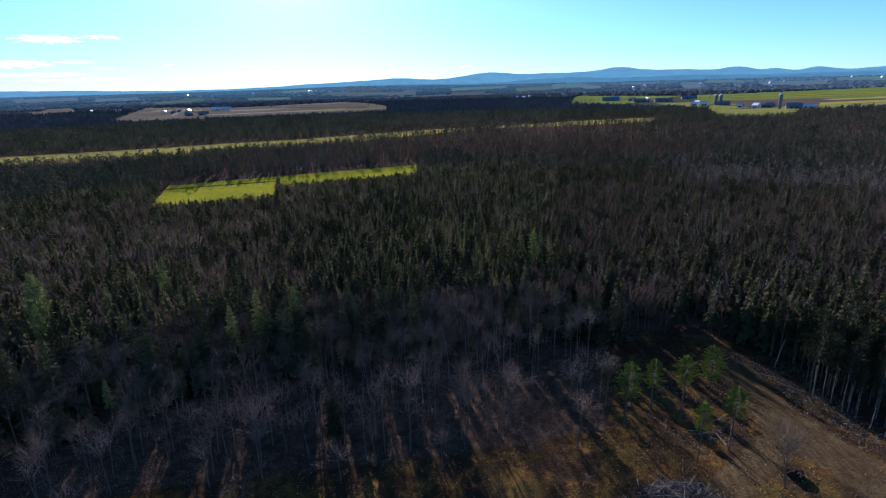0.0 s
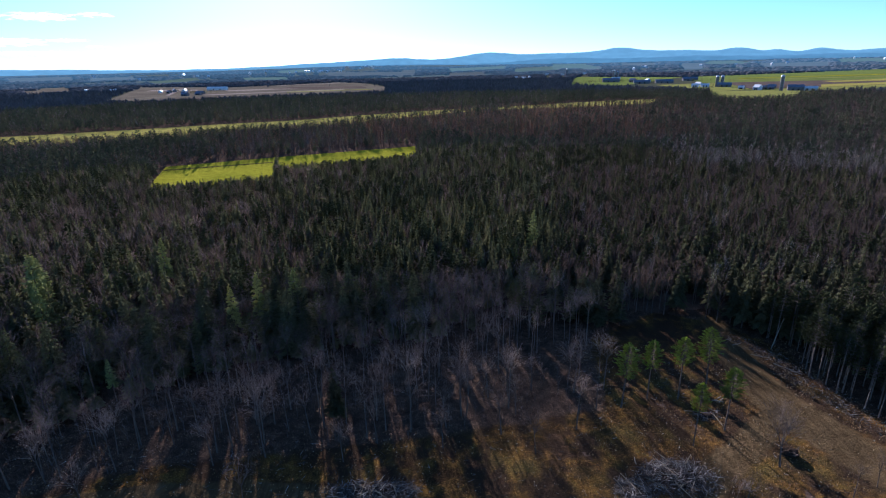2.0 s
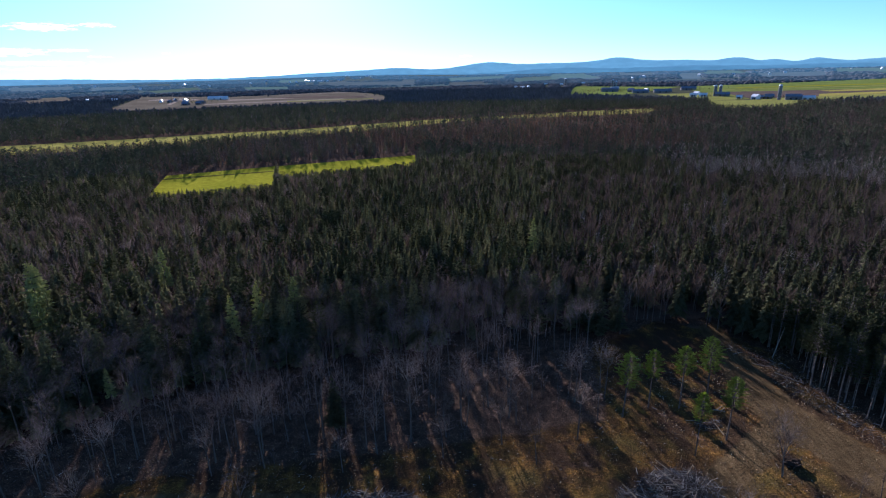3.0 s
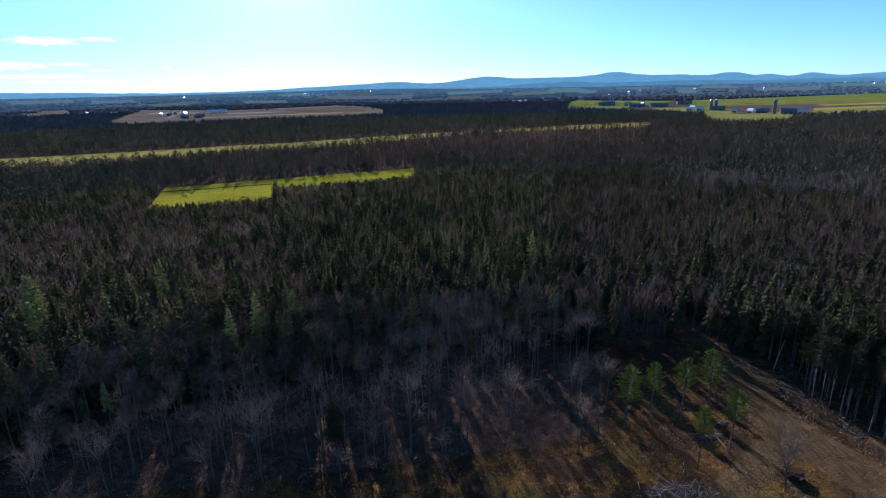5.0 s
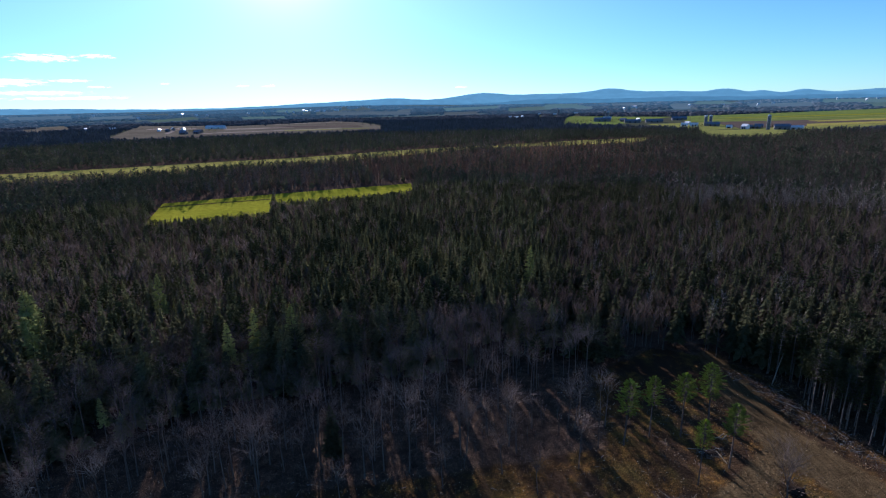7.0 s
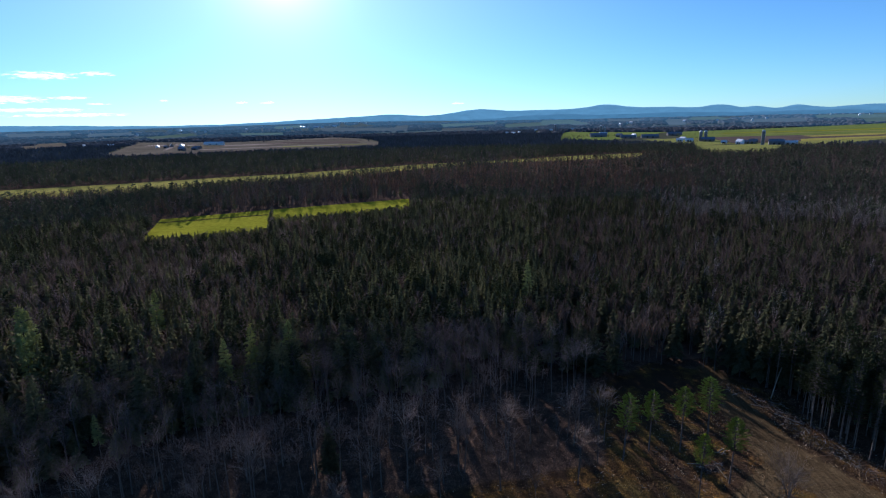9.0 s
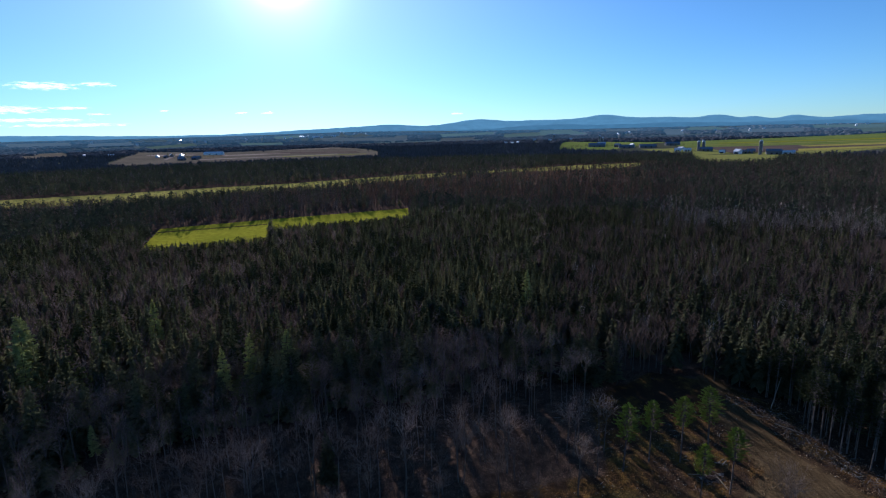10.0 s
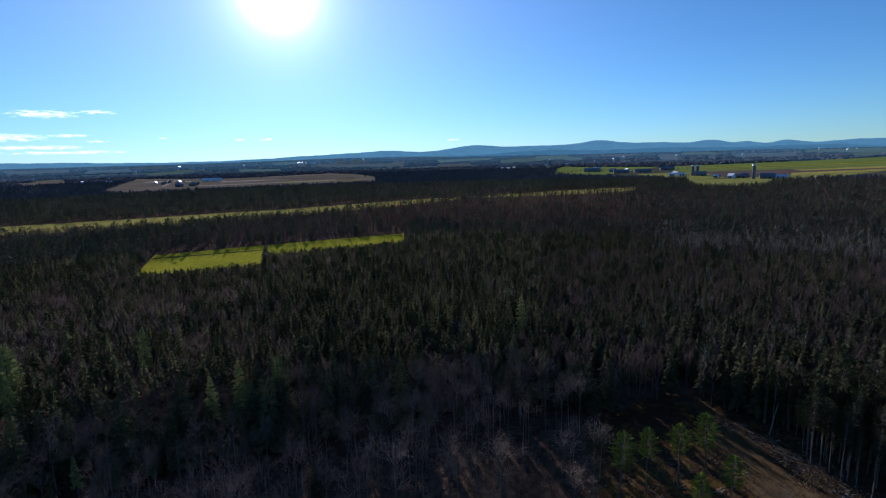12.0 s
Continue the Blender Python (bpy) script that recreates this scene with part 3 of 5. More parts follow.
FAR_FIELDS = (
    ([(-1329, 1727), (-1279, 1906), (-1091, 1613), (-1121, 1494)], 0), ([(-1405, 1917), (-1360, 2012), (-1284, 1890), (-1306, 1780)], 0),
    ([(-1952, 3060), (-1799, 3270), (-1683, 3059), (-1803, 2825)], 0), ([(-1300, 2403), (-1301, 2912), (-1184, 2744), (-1220, 2368)], 1),
    ([(-997, 2779), (-754, 2739), (-720, 2617), (-951, 2651)], 1), ([(-706, 3334), (-188, 3150), (-162, 2863), (-608, 3016)], 0),
    ([(-259, 3438), (-158, 3607), (-135, 2804), (-206, 2890)], 0), ([(26, 2873), (222, 2972), (211, 2679), (51, 2631)], 0),
    ([(34, 3697), (468, 4074), (426, 3778), (48, 3380)], 1), ([(419, 3339), (766, 3641), (690, 3247), (388, 2988)], 1),
    ([(810, 4164), (1060, 4120), (981, 3416), (695, 3476)], 1), ([(864, 3414), (1014, 3556), (917, 3168), (775, 3062)], 0),
    ([(1495, 3525), (1660, 3529), (1321, 2824), (1220, 2839)], 0), ([(1824, 3862), (1990, 3800), (1957, 3437), (1634, 3457)], 1),
    ([(1758, 3115), (2104, 3031), (1857, 2664), (1604, 2788)], 0), ([(2450, 3478), (2830, 3150), (2640, 2960), (2221, 3126)], 1),
    ([(2067, 2609), (2431, 2806), (2162, 2494), (1901, 2365)], 1), ([(-2500, 3200), (-2250, 3400), (-2050, 3100), (-2280, 2900)], 0),
    ([(-1150, 3900), (-950, 4020), (-900, 3800), (-1080, 3680)], 1), ([(1250, 3950), (1480, 3880), (1420, 3700), (1200, 3760)], 0))


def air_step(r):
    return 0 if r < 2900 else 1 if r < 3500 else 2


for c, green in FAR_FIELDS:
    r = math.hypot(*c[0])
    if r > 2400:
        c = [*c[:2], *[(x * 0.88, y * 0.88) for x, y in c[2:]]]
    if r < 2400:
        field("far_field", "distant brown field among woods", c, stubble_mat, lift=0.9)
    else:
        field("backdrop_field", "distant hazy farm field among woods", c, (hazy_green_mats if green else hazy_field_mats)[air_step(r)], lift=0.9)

# clearing
def inside(poly, x, y):
    res = np.zeros(x.shape, bool)
    for (x0, y0), (x1, y1) in zip(poly, poly[1:] + poly[:1]):
        if y0 != y1:
            res ^= ((y0 > y) != (y1 > y)) & (x < (x1 - x0) * (y - y0) / (y1 - y0) + x0)
    return res


CLEARING = [(22, 40), (26, 70), (30, 84), (33, 106), (52, 119), (66, 111), (73, 99), (71, 88), (76, 74), (82, 40)]
OPEN = [(-80, 40), (-75, 58), (-50, 67), (-20, 71), (0, 74), (28, 80), (30, 40)]


def way_mask(x, y, pts, widths):
    """1 on the middle of a bent track, falling to 0 past its edge."""
    best = np.zeros(x.shape)
    for (p, q), (w0, w1) in zip(zip(pts, pts[1:]), zip(widths, widths[1:])):
        dx, dy = q[0] - p[0], q[1] - p[1]
        t = np.clip(((x - p[0]) * dx + (y - p[1]) * dy) / (dx * dx + dy * dy), 0, 1)
        d = np.hypot(x - p[0] - t * dx, y - p[1] - t * dy) / (0.5 * (w0 + (w1 - w0) * t))
        best = np.maximum(best, np.clip(1.5 - d, 0, 1))
    return best


TRACKS = (([(64, 114), (62.5, 100), (60.5, 90), (60.5, 82), (63, 74), (67, 64), (72, 54), (77, 40)], [5, 7, 8, 8.5, 9, 9, 9, 9]),
          ([(59, 79), (50, 71), (41, 64), (32, 56), (24, 45)], [4, 5, 5, 5, 5]),
          ([(-85, 57), (-48, 61.5), (-32, 62.5), (-14, 60.5), (8, 56), (26, 50)], [4, 4, 4.2, 4, 4, 4]))
nx, ny = np.meshgrid(np.arange(-95, 97, 0.75), np.arange(38, 126, 0.75), indexing="ij")
track_at = np.zeros(nx.shape)
for pts, widths in TRACKS:
    track_at = np.maximum(track_at, way_mask(nx, ny, pts, widths))


def open_soft(poly):
    k = inside(poly, nx, ny).astype(float)
    for _ in range(5):
        p = np.pad(k, 1, mode="edge")
        k = (p[:-2, 1:-1] + p[2:, 1:-1] + p[1:-1, :-2] + p[1:-1, 2:] + p[1:-1, 1:-1]) / 5
    return k


open_at = np.maximum(open_soft(CLEARING), open_soft(OPEN))
lumpy = np.zeros(nx.shape)
for k in range(9):
    f, th = 0.55 * 1.33 ** k, k * 2.1
    lumpy += 0.13 / (1 + 0.55 * k) * np.sin(f * (nx * math.cos(th) + ny * math.sin(th)) + 1.7 * np.sin(f * 0.6 * (ny * math.cos(th) - nx * math.sin(th)) + k))
nz = ground_z(nx, ny) + 0.16 + lumpy * 0.55 * (1 - 0.75 * np.clip(track_at, 0, 1))
edge_drop = np.minimum.reduce([nx + 95, 96.2 - nx, ny - 38, 125.2 - ny])
nz = nz - 0.6 * np.clip(1 - edge_drop / 6, 0, 1)
wn, hn = nx.shape
i, j = np.meshgrid(np.arange(wn - 1), np.arange(hn - 1), indexing="ij")
nf = np.stack([i * hn + j, (i + 1) * hn + j, (i + 1) * hn + j + 1, i * hn + j + 1], -1).reshape(-1, 4)
near_mat, tree, bsdf, out = material("clearing_soil")
pos = position(tree)


def sheet_mask(attribute, spread, lo, hi):
    a = tree.nodes.new("ShaderNodeAttribute")
    a.attribute_name = attribute
    add = tree.nodes.new("ShaderNodeMath")
    add.operation = "MULTIPLY_ADD"
    tree.links.new(noise_node(tree, spread, 5.0, 0.65, pos), add.inputs[0])
    add.inputs[1].default_value = 0.9
    tree.links.new(a.outputs["Fac"], add.inputs[2])
    return ramp(tree, add.outputs[0], [(lo, (0, 0, 0)), (hi, (1, 1, 1))])


floor_c = ramp(tree, noise_node(tree, 0.5, 5.0, 0.7, pos), [(0.3, (0.040, 0.028, 0.020)), (0.5, (0.078, 0.053, 0.036)), (0.7, (0.130, 0.086, 0.054))])
litter_c = ramp(tree, noise_node(tree, 0.30, 5.0, 0.7, pos), [(0.28, (0.036, 0.022, 0.013)), (0.46, (0.072, 0.042, 0.018)), (0.58, (0.150, 0.082, 0.022)), (0.72, (0.125, 0.088, 0.022))])
flecks = ramp(tree, noise_node(tree, 6.0, 3.0, 0.6, pos), [(0.38, (0.55, 0.55, 0.55)), (0.56, (1.0, 1.0, 1.0)), (0.66, (2.2, 2.0, 1.8))])
litter_c = blend(tree, 1.0, litter_c, flecks, "MULTIPLY")
floor_c = blend(tree, 1.0, floor_c, flecks, "MULTIPLY")
moss = ramp(tree, noise_node(tree, 0.085, 4.0, 0.6, pos), [(0.50, (0, 0, 0)), (0.66, (0.75, 0.75, 0.75))])
litter_c = blend(tree, moss, litter_c, blend(tree, 1.0, (0.105, 0.078, 0.024), flecks, "MULTIPLY"))
bare = ramp(tree, noise_node(tree, 0.11, 4.0, 0.6, position(tree, (1.3, 0.8, 1))), [(0.46, (0, 0, 0)), (0.56, (0.9, 0.9, 0.9))])
litter_c = blend(tree, bare, litter_c, (0.042, 0.027, 0.017))
dirt_c = ramp(tree, noise_node(tree, 0.22, 5.0, 0.7, pos), [(0.3, (0.070, 0.047, 0.022)), (0.7, (0.118, 0.082, 0.040))])
streak = ramp(tree, noise_node(tree, 1.1, 3.0, 0.6, position(tree, (1.6, 0.22, 1))), [(0.35, (0.68, 0.66, 0.64)), (0.65, (1.15, 1.15, 1.15))])
dirt_c = blend(tree, 1.0, dirt_c, streak, "MULTIPLY")
col = blend(tree, sheet_mask("open", 0.4, 0.62, 1.05), floor_c, litter_c)
col = blend(tree, sheet_mask("track", 0.5, 0.75, 1.45), col, dirt_c)
tree.links.new(col, bsdf.inputs["Base Color"])
bsdf.inputs["Roughness"].default_value = 0.95
bsdf.inputs["Specular IOR Level"].default_value = 0.0
bump(tree, bsdf, noise_node(tree, 2.2, 6.0, 0.7, pos), 1.0, 0.30)
me = raw_mesh("clearing_ground", np.stack([nx, ny, nz], -1).reshape(-1, 3), nf, [near_mat], smooth=True)
for nm, val in (("open", open_at), ("track", track_at)):
    me.attributes.new(nm, "FLOAT", "POINT").data.foreach_set("value", val.ravel().astype(np.float32))
tagged(new("clearing_ground", me), "brown clearing floor with orange leaves and dirt tracks", "ground", kind="structure")

# distant hills
def ridge(name, label, r0, depth, base, bumps, mat, seed):
    a = np.radians(np.arange(-62, 62, 0.2))
    deg = np.degrees(a)
    el = np.full_like(deg, base) + sum(h * np.exp(-((deg - c) / w) ** 2) for c, w, h in bumps)
    el += 0.014 * np.sin(deg * 1.3 + seed) + 0.010 * np.sin(deg * 3.7 + 2 * seed) + 0.006 * np.sin(deg * 13 + seed)
    rows = []
    for k, (f, g) in enumerate(((0.0, -0.4), (0.35, 0.45), (0.7, 0.85), (1.0, 1.0), (1.2, 0.6))):
        r = r0 + depth * f
        top = 60 + (r0 + depth) * np.tan(np.radians(el))
        low = ground_z(0, r0) - 6
        z = low + (top - low) * g if g >= 0 else np.full_like(a, low - 10)
        rows.append(np.stack([r * np.sin(a), r * np.cos(a), z], -1))
    V = np.concatenate(rows)
    n = len(a)
    i, j = np.meshgrid(np.arange(len(rows) - 1), np.arange(n - 1), indexing="ij")
    F = np.stack([i * n + j, i * n + j + 1, (i + 1) * n + j + 1, (i + 1) * n + j], -1).reshape(-1, 4)
    tagged(new(name, raw_mesh(name, V, F, [mat], smooth=True)), label, "hills", kind="structure")


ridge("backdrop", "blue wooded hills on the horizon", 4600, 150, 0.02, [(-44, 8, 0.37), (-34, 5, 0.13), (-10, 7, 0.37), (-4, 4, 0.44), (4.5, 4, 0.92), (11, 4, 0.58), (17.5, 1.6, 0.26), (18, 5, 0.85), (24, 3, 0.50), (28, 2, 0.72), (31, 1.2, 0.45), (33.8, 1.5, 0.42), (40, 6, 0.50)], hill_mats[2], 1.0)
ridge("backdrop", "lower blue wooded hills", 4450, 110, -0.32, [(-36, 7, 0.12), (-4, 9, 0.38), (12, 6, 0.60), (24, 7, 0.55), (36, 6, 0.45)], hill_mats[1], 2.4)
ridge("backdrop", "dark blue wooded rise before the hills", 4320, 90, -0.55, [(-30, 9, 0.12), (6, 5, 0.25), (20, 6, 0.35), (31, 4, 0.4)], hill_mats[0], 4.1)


# ---------- forest ----------
def free(x, y, polys):
    ok = np.ones(x.shape, bool)
    for p in polys:
        ok &= ~inside(list(p), x, y)
    return ok


PALE_CONIFERS = ((-36, 115, 0.98), (-47, 104.6, 0.84), (27, 154, 0.95), (-99, 117, 1.06), (-64, 86, 0.5), (-92, 108, 0.85), (-76, 133, 0.95), (-43, 110, 0.9), (-102, 122, 0.95))


def candidates(r0, r1, spacing, half_az):
    n = int(2 * r1 / spacing) + 1
    X, Y = np.meshgrid(np.arange(-r1, r1, spacing), np.arange(0, r1, spacing))
    X = (X + rng.uniform(-0.42, 0.42, X.shape) * spacing).ravel()
    Y = (Y + rng.uniform(-0.42, 0.42, Y.shape) * spacing).ravel()
    r, a = np.hypot(X, Y), np.degrees(np.arctan2(X, Y))
    k = (r >= r0) & (r < r1) & (np.abs(a) < half_az)
    X, Y = X[k], Y[k]
    k = free(X, Y, FIELDS + [CLEARING, OPEN, FARMLAND])
    for lx, ly, _ in PALE_CONIFERS:
        k &= (np.hypot(X - lx, Y - ly) > 2.6) & ~((np.hypot(X - lx * 0.97, Y - ly * 0.97) < 3.2))
    return X[k], Y[k]


def patchiness(x, y, s):
    return (np.sin(x / s + 1.7 * np.sin(y / s * 0.8)) + np.sin(y / s * 1.3 + 1.1 * np.sin(x / s * 0.9 + 2))) * 0.25 + 0.5


def species(x, y):
    """0 spruce, 1 pine, 2 bare hardwood, 3 larch, 4 birch."""
    r, a = np.hypot(x, y), np.degrees(np.arctan2(x, y))
    a = a + 9 * (patchiness(x, y, 33.0) - 0.5) * np.clip(r / 300, 0, 1) + rng.normal(0, 1.2, len(x))
    r = r * (1 + 0.22 * (patchiness(y, x, 41.0) - 0.5) * np.clip(r / 400 - 0.4, 0, 1))
    P = np.tile([0.46, 0.12, 0.42, 0.0, 0.0], (len(x), 1))
    pn = patchiness(x, y, 28.0)
    P[:, 2] += 0.35 * (pn - 0.5)
    P[(r < 105) & (a < 20)] = [0.04, 0.04, 0.92, 0, 0]
    P[(r < 104) & (a > -12) & (a < 20)] = [0.0, 0.03, 0.97, 0, 0]
    P[(r >= 105) & (r < 132) & (a < 14)] = [0.40, 0.12, 0.48, 0, 0]
    P[(r >= 104) & (r < 128) & (a > -2) & (a < 14)] = [0.10, 0.03, 0.87, 0, 0]
    P[(a < -18) & (r < 260)] *= [1, 1, 1.6, 1, 1]
    P[(a > 10) & (a < 34) & (r > 112) & (r < 147)] = [0.07, 0.02, 0.89, 0, 0.02]
    P[(a > 8) & (a < 34) & (r >= 147) & (r < 172)] = [0.70, 0.08, 0.22, 0, 0]
    P[(a > -14) & (a < 16) & (r > 132) & (r < 330)] *= [1.4, 1.4, 0.6, 1, 1]
    P[(a > 16) & (r > 158) & (r < 290)] = [0.44, 0.10, 0.44, 0, 0.02]
    P[(a >= 14) & (a < 32) & (r < 118)] = [0.0, 0.02, 0.98, 0, 0]
    P[(a > 33) & (r < 128)] = [0.06, 0.90, 0.04, 0, 0]
    P[(a > 30) & (r >= 128) & (r < 290)] = [0.50, 0.08, 0.40, 0, 0.02]
    P[(a > 21) & (r > 285 + 20 * pn) & (r < 410)] = [0.22, 0.08, 0.15, 0.0, 0.55]
    P[(a > -9) & (a < 23) & (r > 400)] = [0.10, 0.03, 0.15, 0.72, 0]
    P[(a <= -9) & (r > 385)] = [0.16, 0.04, 0.42, 0.38, 0]
    P[(a <= -27) & (r > 260) & (r < 480)] = [0.55, 0.15, 0.30, 0, 0]
    P[(a >= 23) & (r > 410)] = [0.44, 0.04, 0.50, 0.02, 0]
    P[(r > 640) & (a < 10)] = [0.46, 0.06, 0.46, 0.02, 0]
    P[(r > 830) & (a >= 4) & (a < 30)] = [0.72, 0.06, 0.22, 0, 0]
    P[(r > 560) & (a < -8)] = [0.60, 0.10, 0.28, 0.02, 0]
    P[(a > 14) & (r > 147) & (r < 290)] = [0.34, 0.06, 0.58, 0, 0.02]
    P /= P.sum(1, keepdims=True)
    return (rng.random(len(x))[:, None] > P.cumsum(1)).sum(1)


def rows_at(x, y, h0, h1, w0, w1):
    n = len(x)
    h = rng.uniform(h0, h1, n)
    return np.stack([x, y, ground_z(x, y), h, h * rng.uniform(w0, w1, n), rng.uniform(0, 6.283, n), rng.random(n)], -1)


pr = random.Random(11)
# middle distance: 150 to 350 m
MID = {0: [spire_soup(12, 2.15 + 0.10 * i, 12, 8, pr, 0.80 + 0.05 * i, 0.25) for i in range(7)], 1: [clump_soup(11.8, 2.0, 46, pr) for _ in range(6)],
       2: [wisp_soup(11, 2.7 + 0.2 * i, 9, 24, pr, 0.34, 0.028) for i in range(6)], 3: [spire_soup(12.5, 1.4, 10, 6, pr) for _ in range(3)],
       4: [wisp_soup(13, 1.5, 9, 12, pr, 0.25, 0.045, 1.25) for _ in range(4)]}
FAR = {0: [spire_soup(12, 2.1 + 0.1 * i, 8, 6, pr, 0.75, 0.3, core=False) for i in range(6)], 1: [clump_soup(11.5, 2.4, 14, pr) for _ in range(4)],
       2: [plume_soup(11, 2.8, 24, pr, 0.11) for _ in range(5)], 3: [plume_soup(12.5, 1.7, 22, pr, 0.11, 0.1) for _ in range(4)],
       4: [plume_soup(13, 1.6, 14, pr, 0.11, 0.2) for _ in range(4)]}
WIDE = {0: [spire_soup(12, 2.7, 5, 5, pr, 0.75, 0.3, core=False) for _ in range(6)], 1: [clump_soup(11.5, 2.8, 9, pr) for _ in range(4)], 2: [plume_soup(11, 3.0, 9, pr, 0.26) for _ in range(5)],
        3: [plume_soup(12.5, 2.0, 9, pr, 0.26, 0.1) for _ in range(4)], 4: [plume_soup(13, 2.1, 7, pr, 0.22, 0.2) for _ in range(3)]}
KIND = {0: ("spruce_wood", "dark green spruces standing close together", (bark_mat, spruce_far_mat)),
        1: ("pine_wood", "green pines standing among spruces", (bark_mat, pine_far_mat)),
        2: ("bare_wood", "leafless grey-brown hardwoods among conifers", (bark_mat, twig_far_mat)),
        3: ("larch_wood", "rust-brown larches in late autumn", (bark_mat, larch_far_mat)),
        4: ("birch_wood", "pale leafless birches in a belt", (bark_mat, birch_far_mat))}
rng = np.random.default_rng(21)
EDGED = FIELDS[:11]
for r0, r1, spacing, kinds in ((125, 172, 2.9, MID), (172, 350, 3.35, MID), (350, 560, 4.5, FAR), (560, 1100, 6.6, WIDE)):
    X, Y = candidates(r0, r1, spacing, 47)
    sp = species(X, Y)
    if r0 < 150:
        keep = (sp != 2) | (np.arctan2(X, Y) < 0.16) | (rng.random(len(X)) < 0.6)
        X, Y, sp = X[keep], Y[keep], sp[keep]
    for k, (nm, lb, mats) in KIND.items():
        q = sp == k
        at = rows_at(X[q], Y[q], 0.90, 1.08, 0.88, 1.12)
        if k < 2:
            at[:, 4] *= 1.18
        at[:, 3] *= 0.94 + 0.12 * patchiness(at[:, 0], at[:, 1], 17.0)
        if r1 < 200 and k < 2:
            at[:, 3] *= 1.15
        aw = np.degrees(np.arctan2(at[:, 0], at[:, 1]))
        at[:, 6] *= np.where(aw > 12, 0.28, 1.0) * (0.75 + 0.4 * patchiness(at[:, 1], at[:, 0], 23.0))     # tints darkened right of 12 degrees: shade put into colour of side-lit crowns
        edge_trees = np.ones(len(at))
        for f in (1.04, 1.09, 1.15):         # lower growth along the near side of the fields
            edge_trees[~free(at[:, 0] * f, at[:, 1] * f, EDGED[:2])] *= 0.80
            edge_trees[~free(at[:, 0] * f, at[:, 1] * f, EDGED[2:7])] *= 0.90
            edge_trees[~free(at[:, 0] * f, at[:, 1] * f, EDGED[7:10])] *= 0.92
            edge_trees[~free(at[:, 0] * f, at[:, 1] * f, EDGED[10:])] *= 0.92
        at[:, 3] *= edge_trees
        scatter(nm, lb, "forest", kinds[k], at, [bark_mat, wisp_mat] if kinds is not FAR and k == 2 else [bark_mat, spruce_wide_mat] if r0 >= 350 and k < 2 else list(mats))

rng = np.random.default_rng(31)
# young firs that close the woods below the crowns
X, Y = candidates(106, 175, 3.1, 50)
a = np.degrees(np.arctan2(X, Y))
r = np.hypot(X, Y)
k = (((a < 3) & (r < 136)) | ((r > 124) & (r < 140) & (a < 9)) | ((r > 146) & (a > 6) & (a < 34)) | ((r > 136) & (r < 150) & (a > 9) & (a < 24))) & (rng.random(len(X)) < 0.8)
at = rows_at(X[k], Y[k], 0.30, 0.62, 1.5, 2.0)
scatter("young_fir_wood", "young dark firs growing below taller trees", "undergrowth", MID[0][:4], at, [bark_mat, spruce_far_mat])

# leafless brush and saplings on the floor of the near woods
X, Y = candidates(58, 124, 1.9, 50)
k = (rng.random(len(X)) < 0.42) & ~((X > 24) & (Y < 112))
at = rows_at(X[k], Y[k], 0.16, 0.42, 0.9, 1.4)
scatter("brushwood", "leafless brown brush below the trees", "undergrowth", [wisp_soup(11, 2.6, 5, 9, pr, 0.08, 0.05) for _ in range(5)], at, [bark_mat, wisp_mat])

rng = np.random.default_rng(22)
# distant woods: lumps of crowns, in rows that thin out with the distance
X, Y = candidates(1100, 1420, 7.5, 47)
X2, Y2 = candidates(1420, 1900, 10.0, 46)
X, Y = np.concatenate([X, X2]), np.concatenate([Y, Y2])
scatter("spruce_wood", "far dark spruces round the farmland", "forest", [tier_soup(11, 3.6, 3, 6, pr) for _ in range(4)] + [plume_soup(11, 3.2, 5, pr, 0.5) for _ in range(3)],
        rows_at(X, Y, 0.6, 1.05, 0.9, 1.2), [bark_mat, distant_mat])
HOUSES = ((-1491, 3205, 1.2), (-1316, 2994, 1.1), (-1240, 2952, 0.9), (-998, 1664, 0.9), (-987, 1660, 0.9), (-1968, 3141, 1.0), (-1076, 1665, 0.7), (-1134, 3290, 1.4), (-1161, 3672, 0.9),
          (-857, 3268, 1.0), (-846, 3480, 1.9), (-811, 3409, 2.0), (-810, 3499, 1.5), (-739, 3356, 1.6), (-730, 3395, 1.2), (-682, 3317, 1.3), (-644, 3471, 1.0), (-725, 4200, 1.3),
          (-693, 4190, 1.0), (-560, 3817, 1.1), (-566, 4150, 1.4), (-561, 4210, 1.2), (-484, 3882, 1.0), (272, 2033, 0.9), (291, 1985, 1.1), (324, 2056, 1.1), (428, 2257, 1.0),
          (479, 2206, 0.8), (582, 2269, 0.9), (1057, 2952, 1.2), (1069, 2933, 1.2), (-1441, 2640, 0.9), (1360, 2930, 0.9), (1648, 2786, 1.2), (1817, 2938, 1.0), (2409, 3043, 1.0),
          (2466, 3346, 1.0), (2600, 3200, 0.9), (-905, 3300, 0.9), (-620, 3420, 0.8), (930, 2700, 0.8), (1500, 2850, 0.8))
lumps = [dome_soup(6, pr) for _ in range(6)]
rr, aa = [], []
r = 1905.0
while r < 4300:
    n = int(1.66 / 0.0040)
    rr.append(np.full(n, r) * rng.uniform(0.99, 1.01, n))
    aa.append(np.linspace(-0.83, 0.83, n) + rng.uniform(-0.0020, 0.0020, n))
    r *= 1.020
rr, aa = np.concatenate(rr), np.concatenate(aa)
X, Y = rr * np.sin(aa), rr * np.cos(aa)
